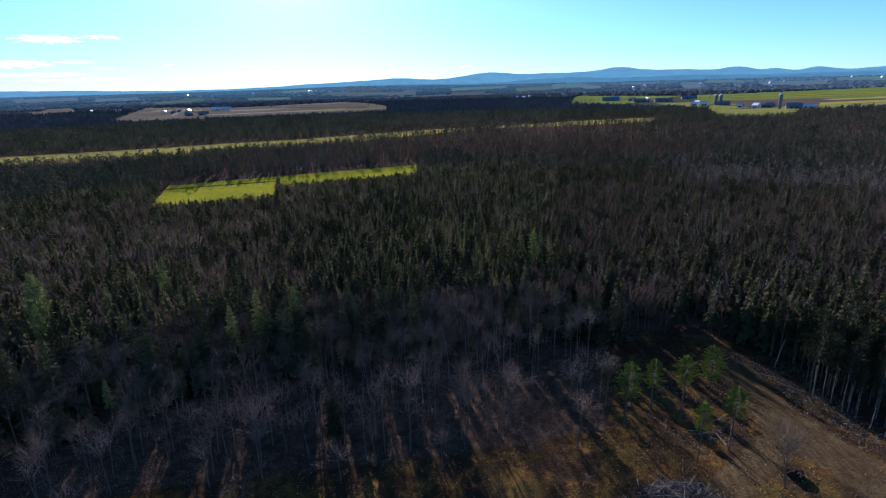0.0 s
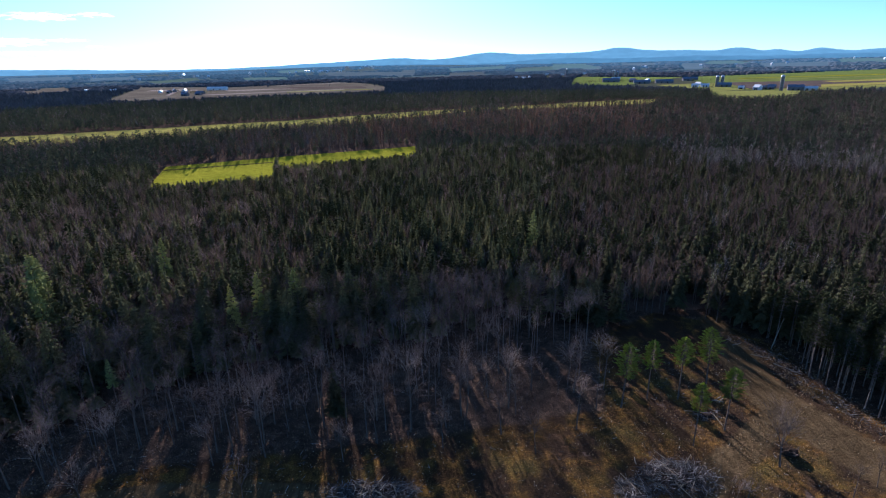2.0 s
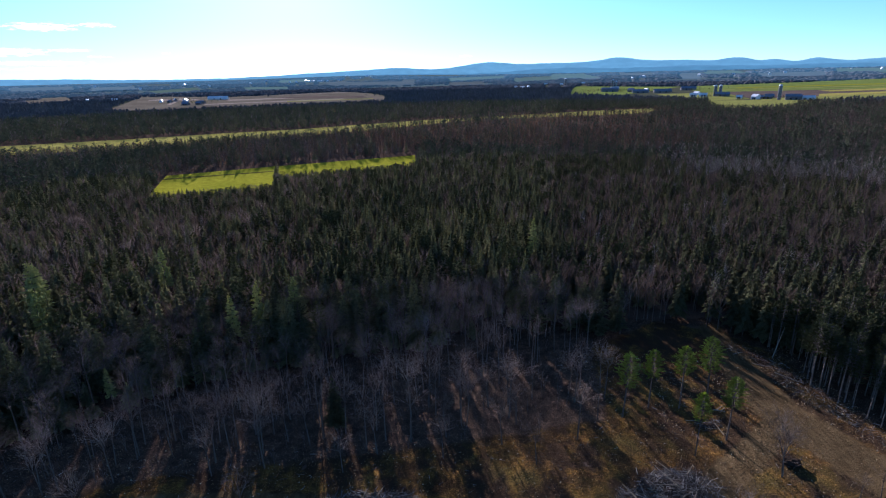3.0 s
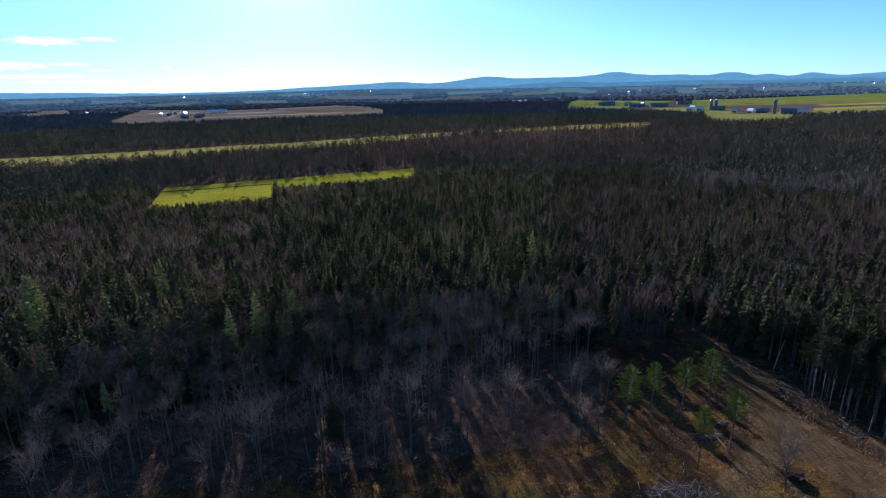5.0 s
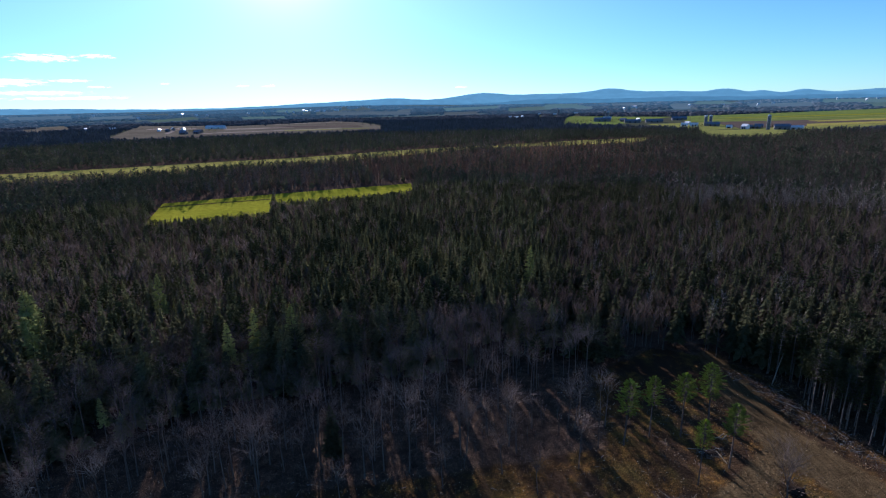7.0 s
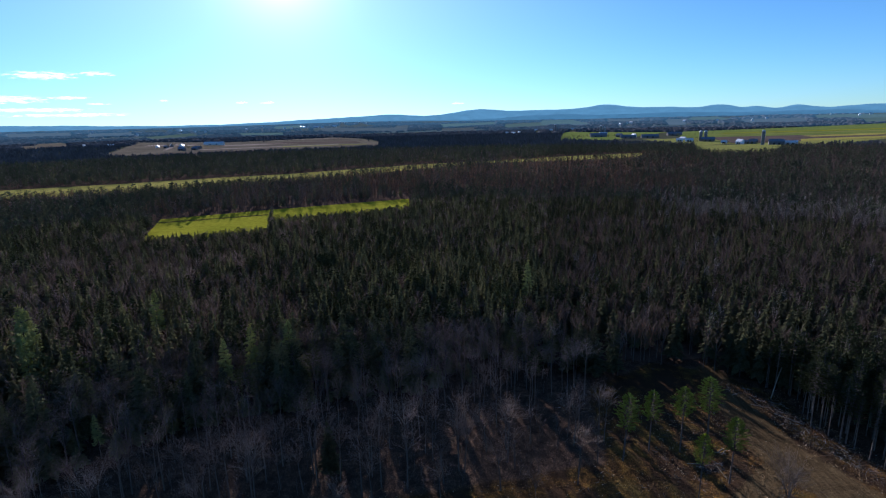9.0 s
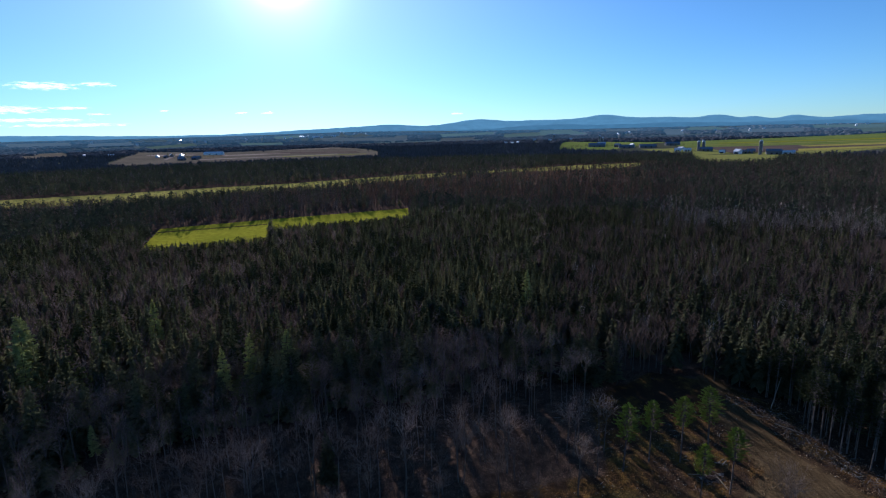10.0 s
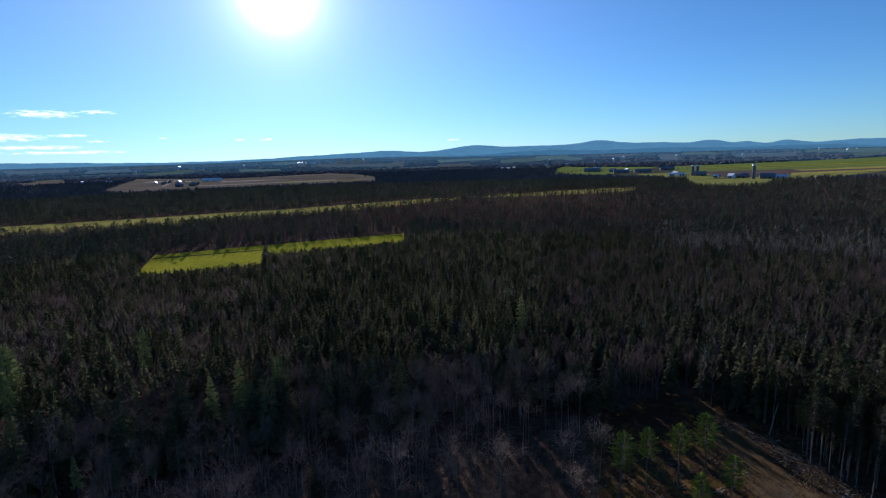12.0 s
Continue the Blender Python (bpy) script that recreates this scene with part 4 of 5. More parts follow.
k = free(X, Y, FIELDS + [FARMLAND]) & ((rr < 2250) | (patchiness(X, Y, 190.0) + rng.uniform(-0.08, 0.08, len(X)) > 0.22))
for hx, hy, hk in HOUSES:            # open ground before each house
    hr, ha = math.hypot(hx, hy), math.atan2(hx, hy)
    k &= ~((np.abs(aa - ha) < 0.0045) & (rr > hr * 0.82) & (rr < hr + 40))
X, Y, rr = X[k], Y[k], rr[k]
at = np.stack([X, Y, ground_z(X, Y) - 1.5, rng.uniform(6.0, 9.5, len(X)), rr * np.where(rr < 2300, 0.0090, 0.0105) * rng.uniform(0.7, 1.3, len(X)), rng.uniform(0, 6.283, len(X)), rng.random(len(X))], -1)
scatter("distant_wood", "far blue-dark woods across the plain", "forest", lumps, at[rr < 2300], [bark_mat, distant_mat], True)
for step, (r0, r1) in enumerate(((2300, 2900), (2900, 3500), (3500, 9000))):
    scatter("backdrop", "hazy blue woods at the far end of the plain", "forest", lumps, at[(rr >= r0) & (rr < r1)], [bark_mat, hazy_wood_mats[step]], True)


# ---------- trees near by, each a thing of its own ----------
def tree_kind(name, label, arrays, bark, crown, group):
    V, F, S = arrays
    root = new(name)
    root.empty_display_size = 0.3
    tagged(root, label, "tree", group)
    for nm, k, mat in (("trunk", 0, bark), ("crown", 1, crown)):
        f = F[S == k]
        used = np.unique(f)
        back_to = np.zeros(len(V), np.int32)
        back_to[used] = np.arange(len(used))
        part(nm, raw_mesh(nm, V[used], back_to[f], [mat]), root)
    return root


def stand(proto, x, y, h=1.0, w=1.0, turn=None, first=False):
    m = Matrix.LocRotScale((x, y, gz(x, y) - 0.05), Euler((0, 0, pr.uniform(0, 6.28) if turn is None else turn)), (w, w, h))
    if first:
        proto.matrix_basis = m
        return proto
    return copy_thing(proto, m)


G = "trees of the near woods"
near = {
    0: [tree_kind("spruce_tree", "dark green spruce with drooping boughs", spruce_soup(13.0, 2.1 + 0.16 * i, 18, 8, 3, pr), bark_mat, spruce_mat, G) for i in range(5)],
    1: [tree_kind("pine_tree", "tall pine with bare stem and green top", pine_soup(13, 1.9, 10, 7, 9, pr, 0.48 + 0.03 * i, 0.2 * i, 0.46), bark_mat, pine_mat, G) for i in range(4)],
    2: [tree_kind("bare_tree", "leafless grey hardwood with fine twigs", branch_soup(10.5 + 0.3 * i, 3.3 + 0.2 * i, 4 + i % 3, pr, 0.34 + 0.03 * i), bark_mat, twig_mat, G) for i in range(7)],
    4: [tree_kind("birch_tree", "leafless birch with pale bark", branch_soup(12.0, 1.8, 5, pr), pale_bark_mat, birch_mat, G)],
}
used_once = set()


def plant(k, x, y, h=1.0, w=1.0):
    i = pr.randrange(len(near[k]))
    stand(near[k][i], x, y, h, w, first=(k, i) not in used_once)
    used_once.add((k, i))


rng = np.random.default_rng(23)
pr = random.Random(24)
X, Y = candidates(50, 125, 3.6, 52)
thin = (np.hypot(X, Y) < 105) & (np.degrees(np.arctan2(X, Y)) < 20)
k = ~thin | (rng.random(len(X)) < 0.48)
X, Y = X[k], Y[k]
k = ~((X > 66) & (Y < 104))
X, Y = X[k], Y[k]
sp = species(X, Y)
keep = (sp != 2) | (np.hypot(X, Y) < 95) | (np.arctan2(X, Y) < 0.20) | (rng.random(len(X)) < 0.6)
X, Y, sp = X[keep], Y[keep], sp[keep]
for x, y, k in zip(X, Y, sp):
    if k == 3:
        k = 0
    hh = pr.uniform(0.86, 1.08)
    if k < 2 and math.hypot(x, y) > 104 and math.degrees(math.atan2(x, y)) < 4:
        hh *= 1.18
    plant(int(k), float(x), float(y), hh, min(hh, 1.05) * pr.uniform(0.85, 1.15))

pr = random.Random(25)
# bare trees on the leaf-strewn ground before the woods
for x, y, h in ((-60, 73, .95), (-48, 77, 1), (-38, 68, .85), (-30, 69.5, 1), (-17, 68, .8), (-14, 74, .95), (-1, 71, .7), (9, 74, 1.0), (14, 69, .8), (22, 75, .95),
                (-51, 57, .9), (-29, 57, .9), (-64, 66, 1), (-52, 72, .95), (40.5, 58, .5), (58, 59, .5), (63, 61, .6)):
    plant(2, x, y, h, h)
# five spruces added to block a streak of low sun
for x, y, h in ((-36, 104, 1.1), (-33, 108, 1.15), (-39, 110, 1.1), (-30, 100, 1.0), (-41, 116, 1.1)):
    plant(0, x, y, h, 1.0)
big_pine = tree_kind("pine_tree", "broad green pine with a bare grey stem", pine_soup(13.5, 3.2, 14, 10, 15, pr, 0.56, 0.3, 0.42), grey_bark_mat, pine_mat, G)
stand(big_pine, 71.5, 89.5, 1.0, 1.0, first=True)
brown = [tree_kind("withered_tree", "small hardwood with withered brown leaves", leafy_soup(9.5, 2.3, 900, pr), bark_mat, brown_leaf_mat, G)]
for i, (x, y, h, w) in enumerate(((-49, 108, 1.1, 1.15), (-45, 111, 0.95, 0.9), (51, 121, 1.0, 1.15), (16, 113, 0.9, 0.7), (-13, 117, 1.0, 1.0), (66, 128, 0.95, 0.9), (-75, 118, 1.0, 1.1))):
    stand(brown[0], x, y, h, w, first=i == 0)
broom = tree_kind("bare_tree", "many-stemmed leafless tree beside the dirt track", branch_soup(10.2, 3.4, 9, pr, 0.20, (3, 3, 3, 3), 1.3), grey_bark_mat, twig_mat, G)
stand(broom, 51.3, 65.4, 1.12, 1.0, first=True)
plant(2, 41.5, 57.5, 0.45, 0.8)

for k in near:                       # kinds that no spot has called for yet
    for i, proto in enumerate(near[k]):
        if (k, i) not in used_once:
            stand(proto, 96 + 4.0 * i, 118 + 5.0 * k, 1.0, 1.0, first=True)

pr = random.Random(26)
# close-planted pines with bare stems along the clearing
slim = [tree_kind("plantation_pine", "close-planted pine with long bare grey stem", pine_soup(14, 1.7, 11, 7, 9, pr, 0.48, 0.15 * i, 0.46), grey_bark_mat, pine_mat, "close-planted pines") for i in range(3)]
count = 0
for gx0 in np.arange(72.5, 102, 2.5):
    for gy0 in np.arange(52, 106, 2.5):
        x, y = gx0 + pr.uniform(-0.8, 0.8), gy0 + pr.uniform(-0.8, 0.8)
        if abs(math.degrees(math.atan2(x, y))) > 51 or inside(CLEARING, np.array([x]), np.array([y]))[0]:
            continue
        h = pr.uniform(0.85, 1.08)
        stand(slim[count % 3], float(x), float(y), h, h * pr.uniform(0.85, 1.1), first=count < 3)
        count += 1

# six slim pines left standing in the clearing
lone = [tree_kind("lone_pine", "slim fresh green pine growing in the clearing", pine_soup(13.2, 1.7, 17, 9, 13, pr, 0.50 + 0.03 * i, 0.35 - 0.2 * i, 0.40), bark_mat, bright_pine_mat, "pines in the clearing") for i in range(3)]
for i, (x, y, h, w) in enumerate(((31.5, 80.5, 1.03, 1.15), (37.3, 83.5, 0.97, 0.95), (43, 83.3, 1.02, 1.0), (49, 85.2, 1.04, 1.0), (47.2, 74.3, 1.0, 1.05), (40, 70.2, 0.92, 0.75))):
    stand(lone[i % 3], x, y, h, w, first=i < 3)
# yellowing conifers that stand out
yel = [tree_kind("yellow_conifer", "yellowing conifer among dark trees", spruce_soup(13.5, 2.0, 15, 7, 4, pr, 0.42), bark_mat, yellow_mat, "yellowing conifers")]
for i, (x, y, h) in enumerate(PALE_CONIFERS):
    stand(yel[0], x, y, h * 1.2, h * (1.35 if x < -95 else 1.0), first=i == 0)


# ---------- sticks, logs and stumps of the clearing ----------
def stick_heap(name, label, cx, cy, rx, ry, high, n, seed):
    """A heap of felled branches: the tangle is one part, the bigger logs are parts of their own."""
    q = random.Random(seed)
    root = tagged(new(name), label, "brush pile")
    root.location = (cx, cy, gz(cx, cy) + 0.1)
    tangle = Soup()
    for _ in range(n):
        a, d = q.uniform(0, 6.283), math.sqrt(q.random())
        x, y = math.cos(a) * d * rx, math.sin(a) * d * ry
        z = high * (1 - d * d) * q.uniform(0.05, 1.0) + 0.05
        b, L = q.uniform(0, 6.283), q.uniform(0.4, 1.7)
        dz = q.uniform(-0.25, 0.35) * L
        w = q.uniform(0.014, 0.045)
        tangle.tube((x, y, z), (x + math.cos(b) * L, y + math.sin(b) * L, max(0.05, z + dz)), w, w * 0.4, 4, 0)
    V, F, S = tangle.arrays()
    tagged(part("tangle", raw_mesh("tangle", V, F, [stick_mat]), root, "tangle of grey dead branches"), kind="stuff")
    mound = Soup()
    ring = [(rx * 0.8 * math.cos(k * 0.5236) * q.uniform(0.8, 1.1), ry * 0.8 * math.sin(k * 0.5236) * q.uniform(0.8, 1.1), -0.1) for k in range(12)]
    mid = [(x * 0.5, y * 0.5, high * q.uniform(0.3, 0.55)) for x, y, z in ring]
    mound.add(ring + mid + [(0, 0, high * 0.6)], [f for k in range(12) for f in ((k, (k + 1) % 12, 12 + (k + 1) % 12), (k, 12 + (k + 1) % 12, 12 + k), (12 + k, 12 + (k + 1) % 12, 24))])
    V, F, S = mound.arrays()
    part("mulch", raw_mesh("mulch", V, F, [dark_earth_mat]), root, "dark mass of twigs and earth")
    for _ in range(max(3, n // 170)):
        a, d = q.uniform(0, 6.283), math.sqrt(q.random()) * 0.9
        x, y = math.cos(a) * d * rx, math.sin(a) * d * ry
        b, L = q.uniform(0, 6.283), q.uniform(1.8, 3.8)
        z = high * (1 - d * d) * 0.8 + 0.15
        lg = Soup()
        lg.tube((x, y, z), (x + math.cos(b) * L, y + math.sin(b) * L, max(0.12, z + q.uniform(-0.4, 0.4))), 0.085, 0.055, 7, 0)
        V, F, S = lg.arrays()
        part("log", raw_mesh("log", V, F, [wood_mat]), root)
    return root


stick_heap("brush_pile", "grey pile of felled branches and logs", 35.2, 63.6, 6.4, 4.2, 1.05, 1700, 1)
stick_heap("brush_pile", "low grey pile of felled branches", 27.2, 61.0, 3.0, 2.6, 0.6, 480, 2)
stick_heap("brush_pile", "long low pile of pale branches", -11.5, 61.6, 7.2, 2.0, 0.55, 900, 3)
stick_heap("brush_pile", "small pile of pale branches", 23.5, 57.5, 3.5, 2.2, 0.5, 220, 4)
stick_heap("brush_pile", "low scatter of branches by the track", 46.5, 78.5, 2.8, 1.6, 0.45, 110, 5)

pr = random.Random(27)
# brash along the edge of the planted pines
brash = Soup()
edge_line = [(62, 108), (67.5, 101), (69.5, 94), (69.5, 87), (71.5, 80), (74, 72), (77, 60), (80, 48)]
for k in range(1500):
    u = pr.uniform(0, len(edge_line) - 1.001)
    i = int(u)
    f = u - i
    x = edge_line[i][0] * (1 - f) + edge_line[i + 1][0] * f + pr.gauss(0.3, 1.7)
    y = edge_line[i][1] * (1 - f) + edge_line[i + 1][1] * f + pr.gauss(0, 1.0)
    z = gz(x, y) + 0.22 + pr.uniform(0, 0.3)
    b, L, w = pr.uniform(0, 6.283), pr.uniform(0.25, 0.8) * (2.2 if k % 9 == 0 else 1.0), pr.uniform(0.018, 0.045)
    brash.tube((x, y, z), (x + math.cos(b) * L, y + math.sin(b) * L, z + pr.uniform(-0.15, 0.3)), w, w * 0.5, 3, 0)
for k in range(700):
    x, y = pr.uniform(24, 70), pr.uniform(56, 100)
    if way_mask(np.array(x), np.array(y), *TRACKS[0]) > 0.3 or way_mask(np.array(x), np.array(y), *TRACKS[1]) > 0.3:
        continue
    z = gz(x, y) + 0.2
    b, L, w = pr.uniform(0, 6.283), pr.uniform(0.3, 1.3), pr.uniform(0.015, 0.04)
    brash.tube((x, y, z), (x + math.cos(b) * L, y + math.sin(b) * L, z + pr.uniform(-0.05, 0.15)), w, w * 0.5, 3, 0)
for k in range(500):
    x, y = pr.uniform(-70, 24), pr.uniform(57, 74)
    z = gz(x, y) + 0.2
    b, L, w = pr.uniform(0, 6.283), pr.uniform(0.3, 1.4), pr.uniform(0.015, 0.04)
    brash.tube((x, y, z), (x + math.cos(b) * L, y + math.sin(b) * L, z + pr.uniform(-0.05, 0.15)), w, w * 0.5, 3, 0)
V, F, S = brash.arrays()
chips = Soup()
for k in range(17000):
    x, y = (pr.uniform(24, 76), pr.uniform(52, 104)) if k % 3 else (pr.uniform(-75, 24), pr.uniform(54, 76))
    if k % 5 == 1:
        u = pr.uniform(0, len(edge_line) - 1.001)
        e0, e1, f = edge_line[int(u)], edge_line[int(u) + 1], u % 1.0
        x, y = e0[0] * (1 - f) + e1[0] * f + pr.gauss(-0.4, 2.0), e0[1] * (1 - f) + e1[1] * f + pr.gauss(0, 1.2)
    on_track = float(way_mask(np.array(x), np.array(y), *TRACKS[0]))
    if on_track > 0.4 and pr.random() < 0.8:
        continue
    L = pr.uniform(0.08, 0.34)
    b, z = pr.uniform(0, 6.283), gz(x, y) + 0.17
    p, q, d = Vector((x, y, z)), Vector((x + math.cos(b) * L, y + math.sin(b) * L, z + pr.uniform(0, 0.08))), Vector((-math.sin(b), math.cos(b), 0)) * L * 0.3
    chips.add([tuple(p), tuple(q), tuple((p + q) / 2 + d), tuple((p + q) / 2 + Vector((0, 0, 0.12)))], [(0, 1, 3), (1, 2, 3), (2, 0, 3), (0, 2, 1)])
cv, cf, cs = chips.arrays()
tagged(new("wood_chips", raw_mesh("wood_chips", cv, cf, [leaf_mat])), "pale wood chips and curled leaves on the ground", "debris", kind="stuff")
tagged(new("brash", raw_mesh("brash", V, F, [stick_mat])), "loose broken branches strewn over the clearing", "branches", kind="stuff")


def fallen_log(x, y, length, radius, turn, label):
    lg = Soup()
    lg.tube((-length / 2, 0, 0), (0, 0.05, 0.02), radius, radius * 0.9, 8, 0)
    lg.tube((0, 0.05, 0.02), (length / 2, 0, 0), radius * 0.9, radius * 0.65, 8, 0)
    lg.tube((length * 0.2, 0, radius * 0.5), (length * 0.28, 0.25, radius + 0.35), radius * 0.25, 0.0, 4, 0)
    V, F, S = lg.arrays()
    ob = tagged(new("fallen_log", raw_mesh("fallen_log", V, F, [pale_bark_mat])), label, "log", "logs in the clearing")
    ob.matrix_basis = pose(x, y, gz(x, y) + radius + 0.12, 0, 0, turn)


for x, y, L, rad, turn in ((69.0, 92.3, 5.2, 0.13, -52), (70.0, 88.2, 2.2, 0.11, 75), (66.5, 97.5, 3.4, 0.11, 150), (72.5, 82.6, 2.6, 0.1, 100), (64.5, 103, 2.8, 0.1, 20),
                           (76.2, 73.5, 3.6, 0.12, -40), (75.0, 68.0, 3.0, 0.1, -25), (50.5, 83.2, 2.2, 0.13, 35), (50.9, 82.7, 2.2, 0.12, 42), (50.0, 82.4, 2.0, 0.12, -20),
                           (29.5, 67.2, 1.6, 0.12, 80), (71.0, 78.0, 2.4, 0.1, 130), (48.2, 79.4, 1.8, 0.1, 10)):
    fallen_log(x, y, L, rad * 0.72, turn, "pale fallen log lying on the clearing floor")

# a leaning dead stem by the pines
lean = Soup()
lean.tube((0, 0, -0.2), (2.3, 1.2, 6.8), 0.11, 0.05, 7, 0)
lean.tube((1.5, 0.8, 4.5), (1.2, 1.3, 5.3), 0.03, 0.0, 4, 0)
V, F, S = lean.arrays()
ob = tagged(new("dead_stem", raw_mesh("dead_stem", V, F, [pale_bark_mat])), "pale dead stem leaning at the pines' edge", "dead tree")
ob.location = (70.5, 100.5, gz(70.5, 100.5) + 0.1)

# upturned root stock, dark with earth
bm = bmesh.new()
bmesh.ops.create_icosphere(bm, subdivisions=3, radius=1.0)
for v in bm.verts:
    k = 1 + 0.45 * noise.noise(v.co * 1.7) + 0.25 * noise.noise(v.co * 4.1)
    v.co = Vector((v.co.x * 1.7 * k, v.co.y * 1.1 * k, max(-0.3, v.co.z * 1.15 * k)))
me = bpy.data.meshes.new("root_stock")
bmesh.ops.scale(bm, vec=(0.8, 0.8, 0.6), verts=bm.verts)
bm.to_mesh(me)
bm.free()
me.materials.append(dark_earth_mat)
root = tagged(new("root_stock"), "dark upturned root stock beside the track", "stump")
root.location = (54.5, 68.0, gz(54.5, 68.0) + 0.4)
part("earth_ball", me, root)
for k in range(14):
    rt = Soup()
    a = pr.uniform(0, 6.283)
    p = Vector((math.cos(a) * 1.3, math.sin(a) * 0.8, pr.uniform(0.1, 0.8)))
    rt.tube(p, p + Vector((math.cos(a) * pr.uniform(0.5, 1.1), math.sin(a) * pr.uniform(0.5, 1.1), pr.uniform(-0.1, 0.8))), 0.07, 0.0, 5, 0)
    V, F, S = rt.arrays()
    part("root", raw_mesh("root", V, F, [bark_mat]), root)


# ---------- farms ----------
def prism(points, y0, y1):
    """A closed body: an outline in x, z drawn out from y0 to y1."""
    n = len(points)
    V = [(x, y0, z) for x, z in points] + [(x, y1, z) for x, z in points]
    F = []
    for k in range(n):
        j = (k + 1) % n
        F += [(k, j, n + j), (k, n + j, n + k)]
    for k in range(1, n - 1):
        F += [(0, k + 1, k), (n, n + k, n + k + 1)]
    return np.array(V, np.float32), np.array(F, np.int32)


def barn(x, y, w, l, h, rise, turn, wall, roof, label, name="barn", doors=2):
    root = tagged(new(name), label, "farm building")
    root.matrix_basis = pose(x, y, gz(x, y) + 0.4, 0, 0, turn)
    V, F = prism([(-w / 2, -0.8), (w / 2, -0.8), (w / 2, h), (0, h + rise), (-w / 2, h)], -l / 2, l / 2)
    part("wall", raw_mesh("wall", V, F, [wall]), root)
    k = rise / (w / 2)
    o = 0.7
    for sgn, nm in ((1, "roof"), (-1, "roof")):
        V, F = prism([(0, h + rise + 0.06), (sgn * (w / 2 + o), h - o * k + 0.06), (sgn * (w / 2 + o), h - o * k + 0.36), (0, h + rise + 0.36)], -l / 2 - 0.5, l / 2 + 0.5)
        part(nm, raw_mesh(nm, V, F, [roof]), root)
    for d in range(doors):
        yy = -l / 2 + l * (d + 1) / (doors + 1)
        V, F = prism([(-w / 2 - 0.06, -0.6), (-w / 2 + 0.1, -0.6), (-w / 2 + 0.1, min(3.2, h - 0.5)), (-w / 2 - 0.06, min(3.2, h - 0.5))], yy - 1.6, yy + 1.6)
        part("door", raw_mesh("door", V, F, [dark_mat]), root)
    for d in range(max(2, int(l / 8))):
        yy = -l / 2 + l * (d + 0.5) / max(2, int(l / 8))
        V, F = prism([(w / 2 - 0.1, h * 0.45), (w / 2 + 0.06, h * 0.45), (w / 2 + 0.06, h * 0.75), (w / 2 - 0.1, h * 0.75)], yy - 0.6, yy + 0.6)
        part("window", raw_mesh("window", V, F, [dark_mat]), root)
    return root


def silo(x, y, d, h, label):
    root = tagged(new("silo"), label, "silo", "farm silos")
    root.matrix_basis = pose(x, y, gz(x, y) + 0.3)
    s = Soup()
    s.tube((0, 0, -0.5), (0, 0, h), d / 2, d / 2, 20, 0)
    V, F, S = s.arrays()
    part("shell", raw_mesh("shell", V, F, [concrete_mat]), root)
    s = Soup()
    prof = [(d / 2 + 0.15, h), (d / 2 * 0.92, h + d * 0.22), (d / 2 * 0.62, h + d * 0.40), (0.3, h + d * 0.5), (0.3, h + d * 0.56)]
    for (r0, z0), (r1, z1) in zip(prof, prof[1:]):
        s.tube((0, 0, z0), (0, 0, z1), r0, r1, 20, 0)
    V, F, S = s.arrays()
    part("dome", raw_mesh("dome", V, F, [dome_mat]), root, "bright galvanised dome")
    s = Soup()
    s.tube((d / 2 + 0.35, 0, 0), (d / 2 + 0.35, 0, h + 0.6), 0.4, 0.4, 8, 0)
    V, F, S = s.arrays()
    part("chute", raw_mesh("chute", V, F, [dome_mat]), root, "grey unloading chute")
    for k in range(int(h / 3)):
        s = Soup()
        s.tube((0, 0, 1.5 + 3 * k), (0, 0, 1.62 + 3 * k), d / 2 + 0.06, d / 2 + 0.06, 20, 0)
        V, F, S = s.arrays()
        part("hoop", raw_mesh("hoop", V, F, [dome_mat]), root)


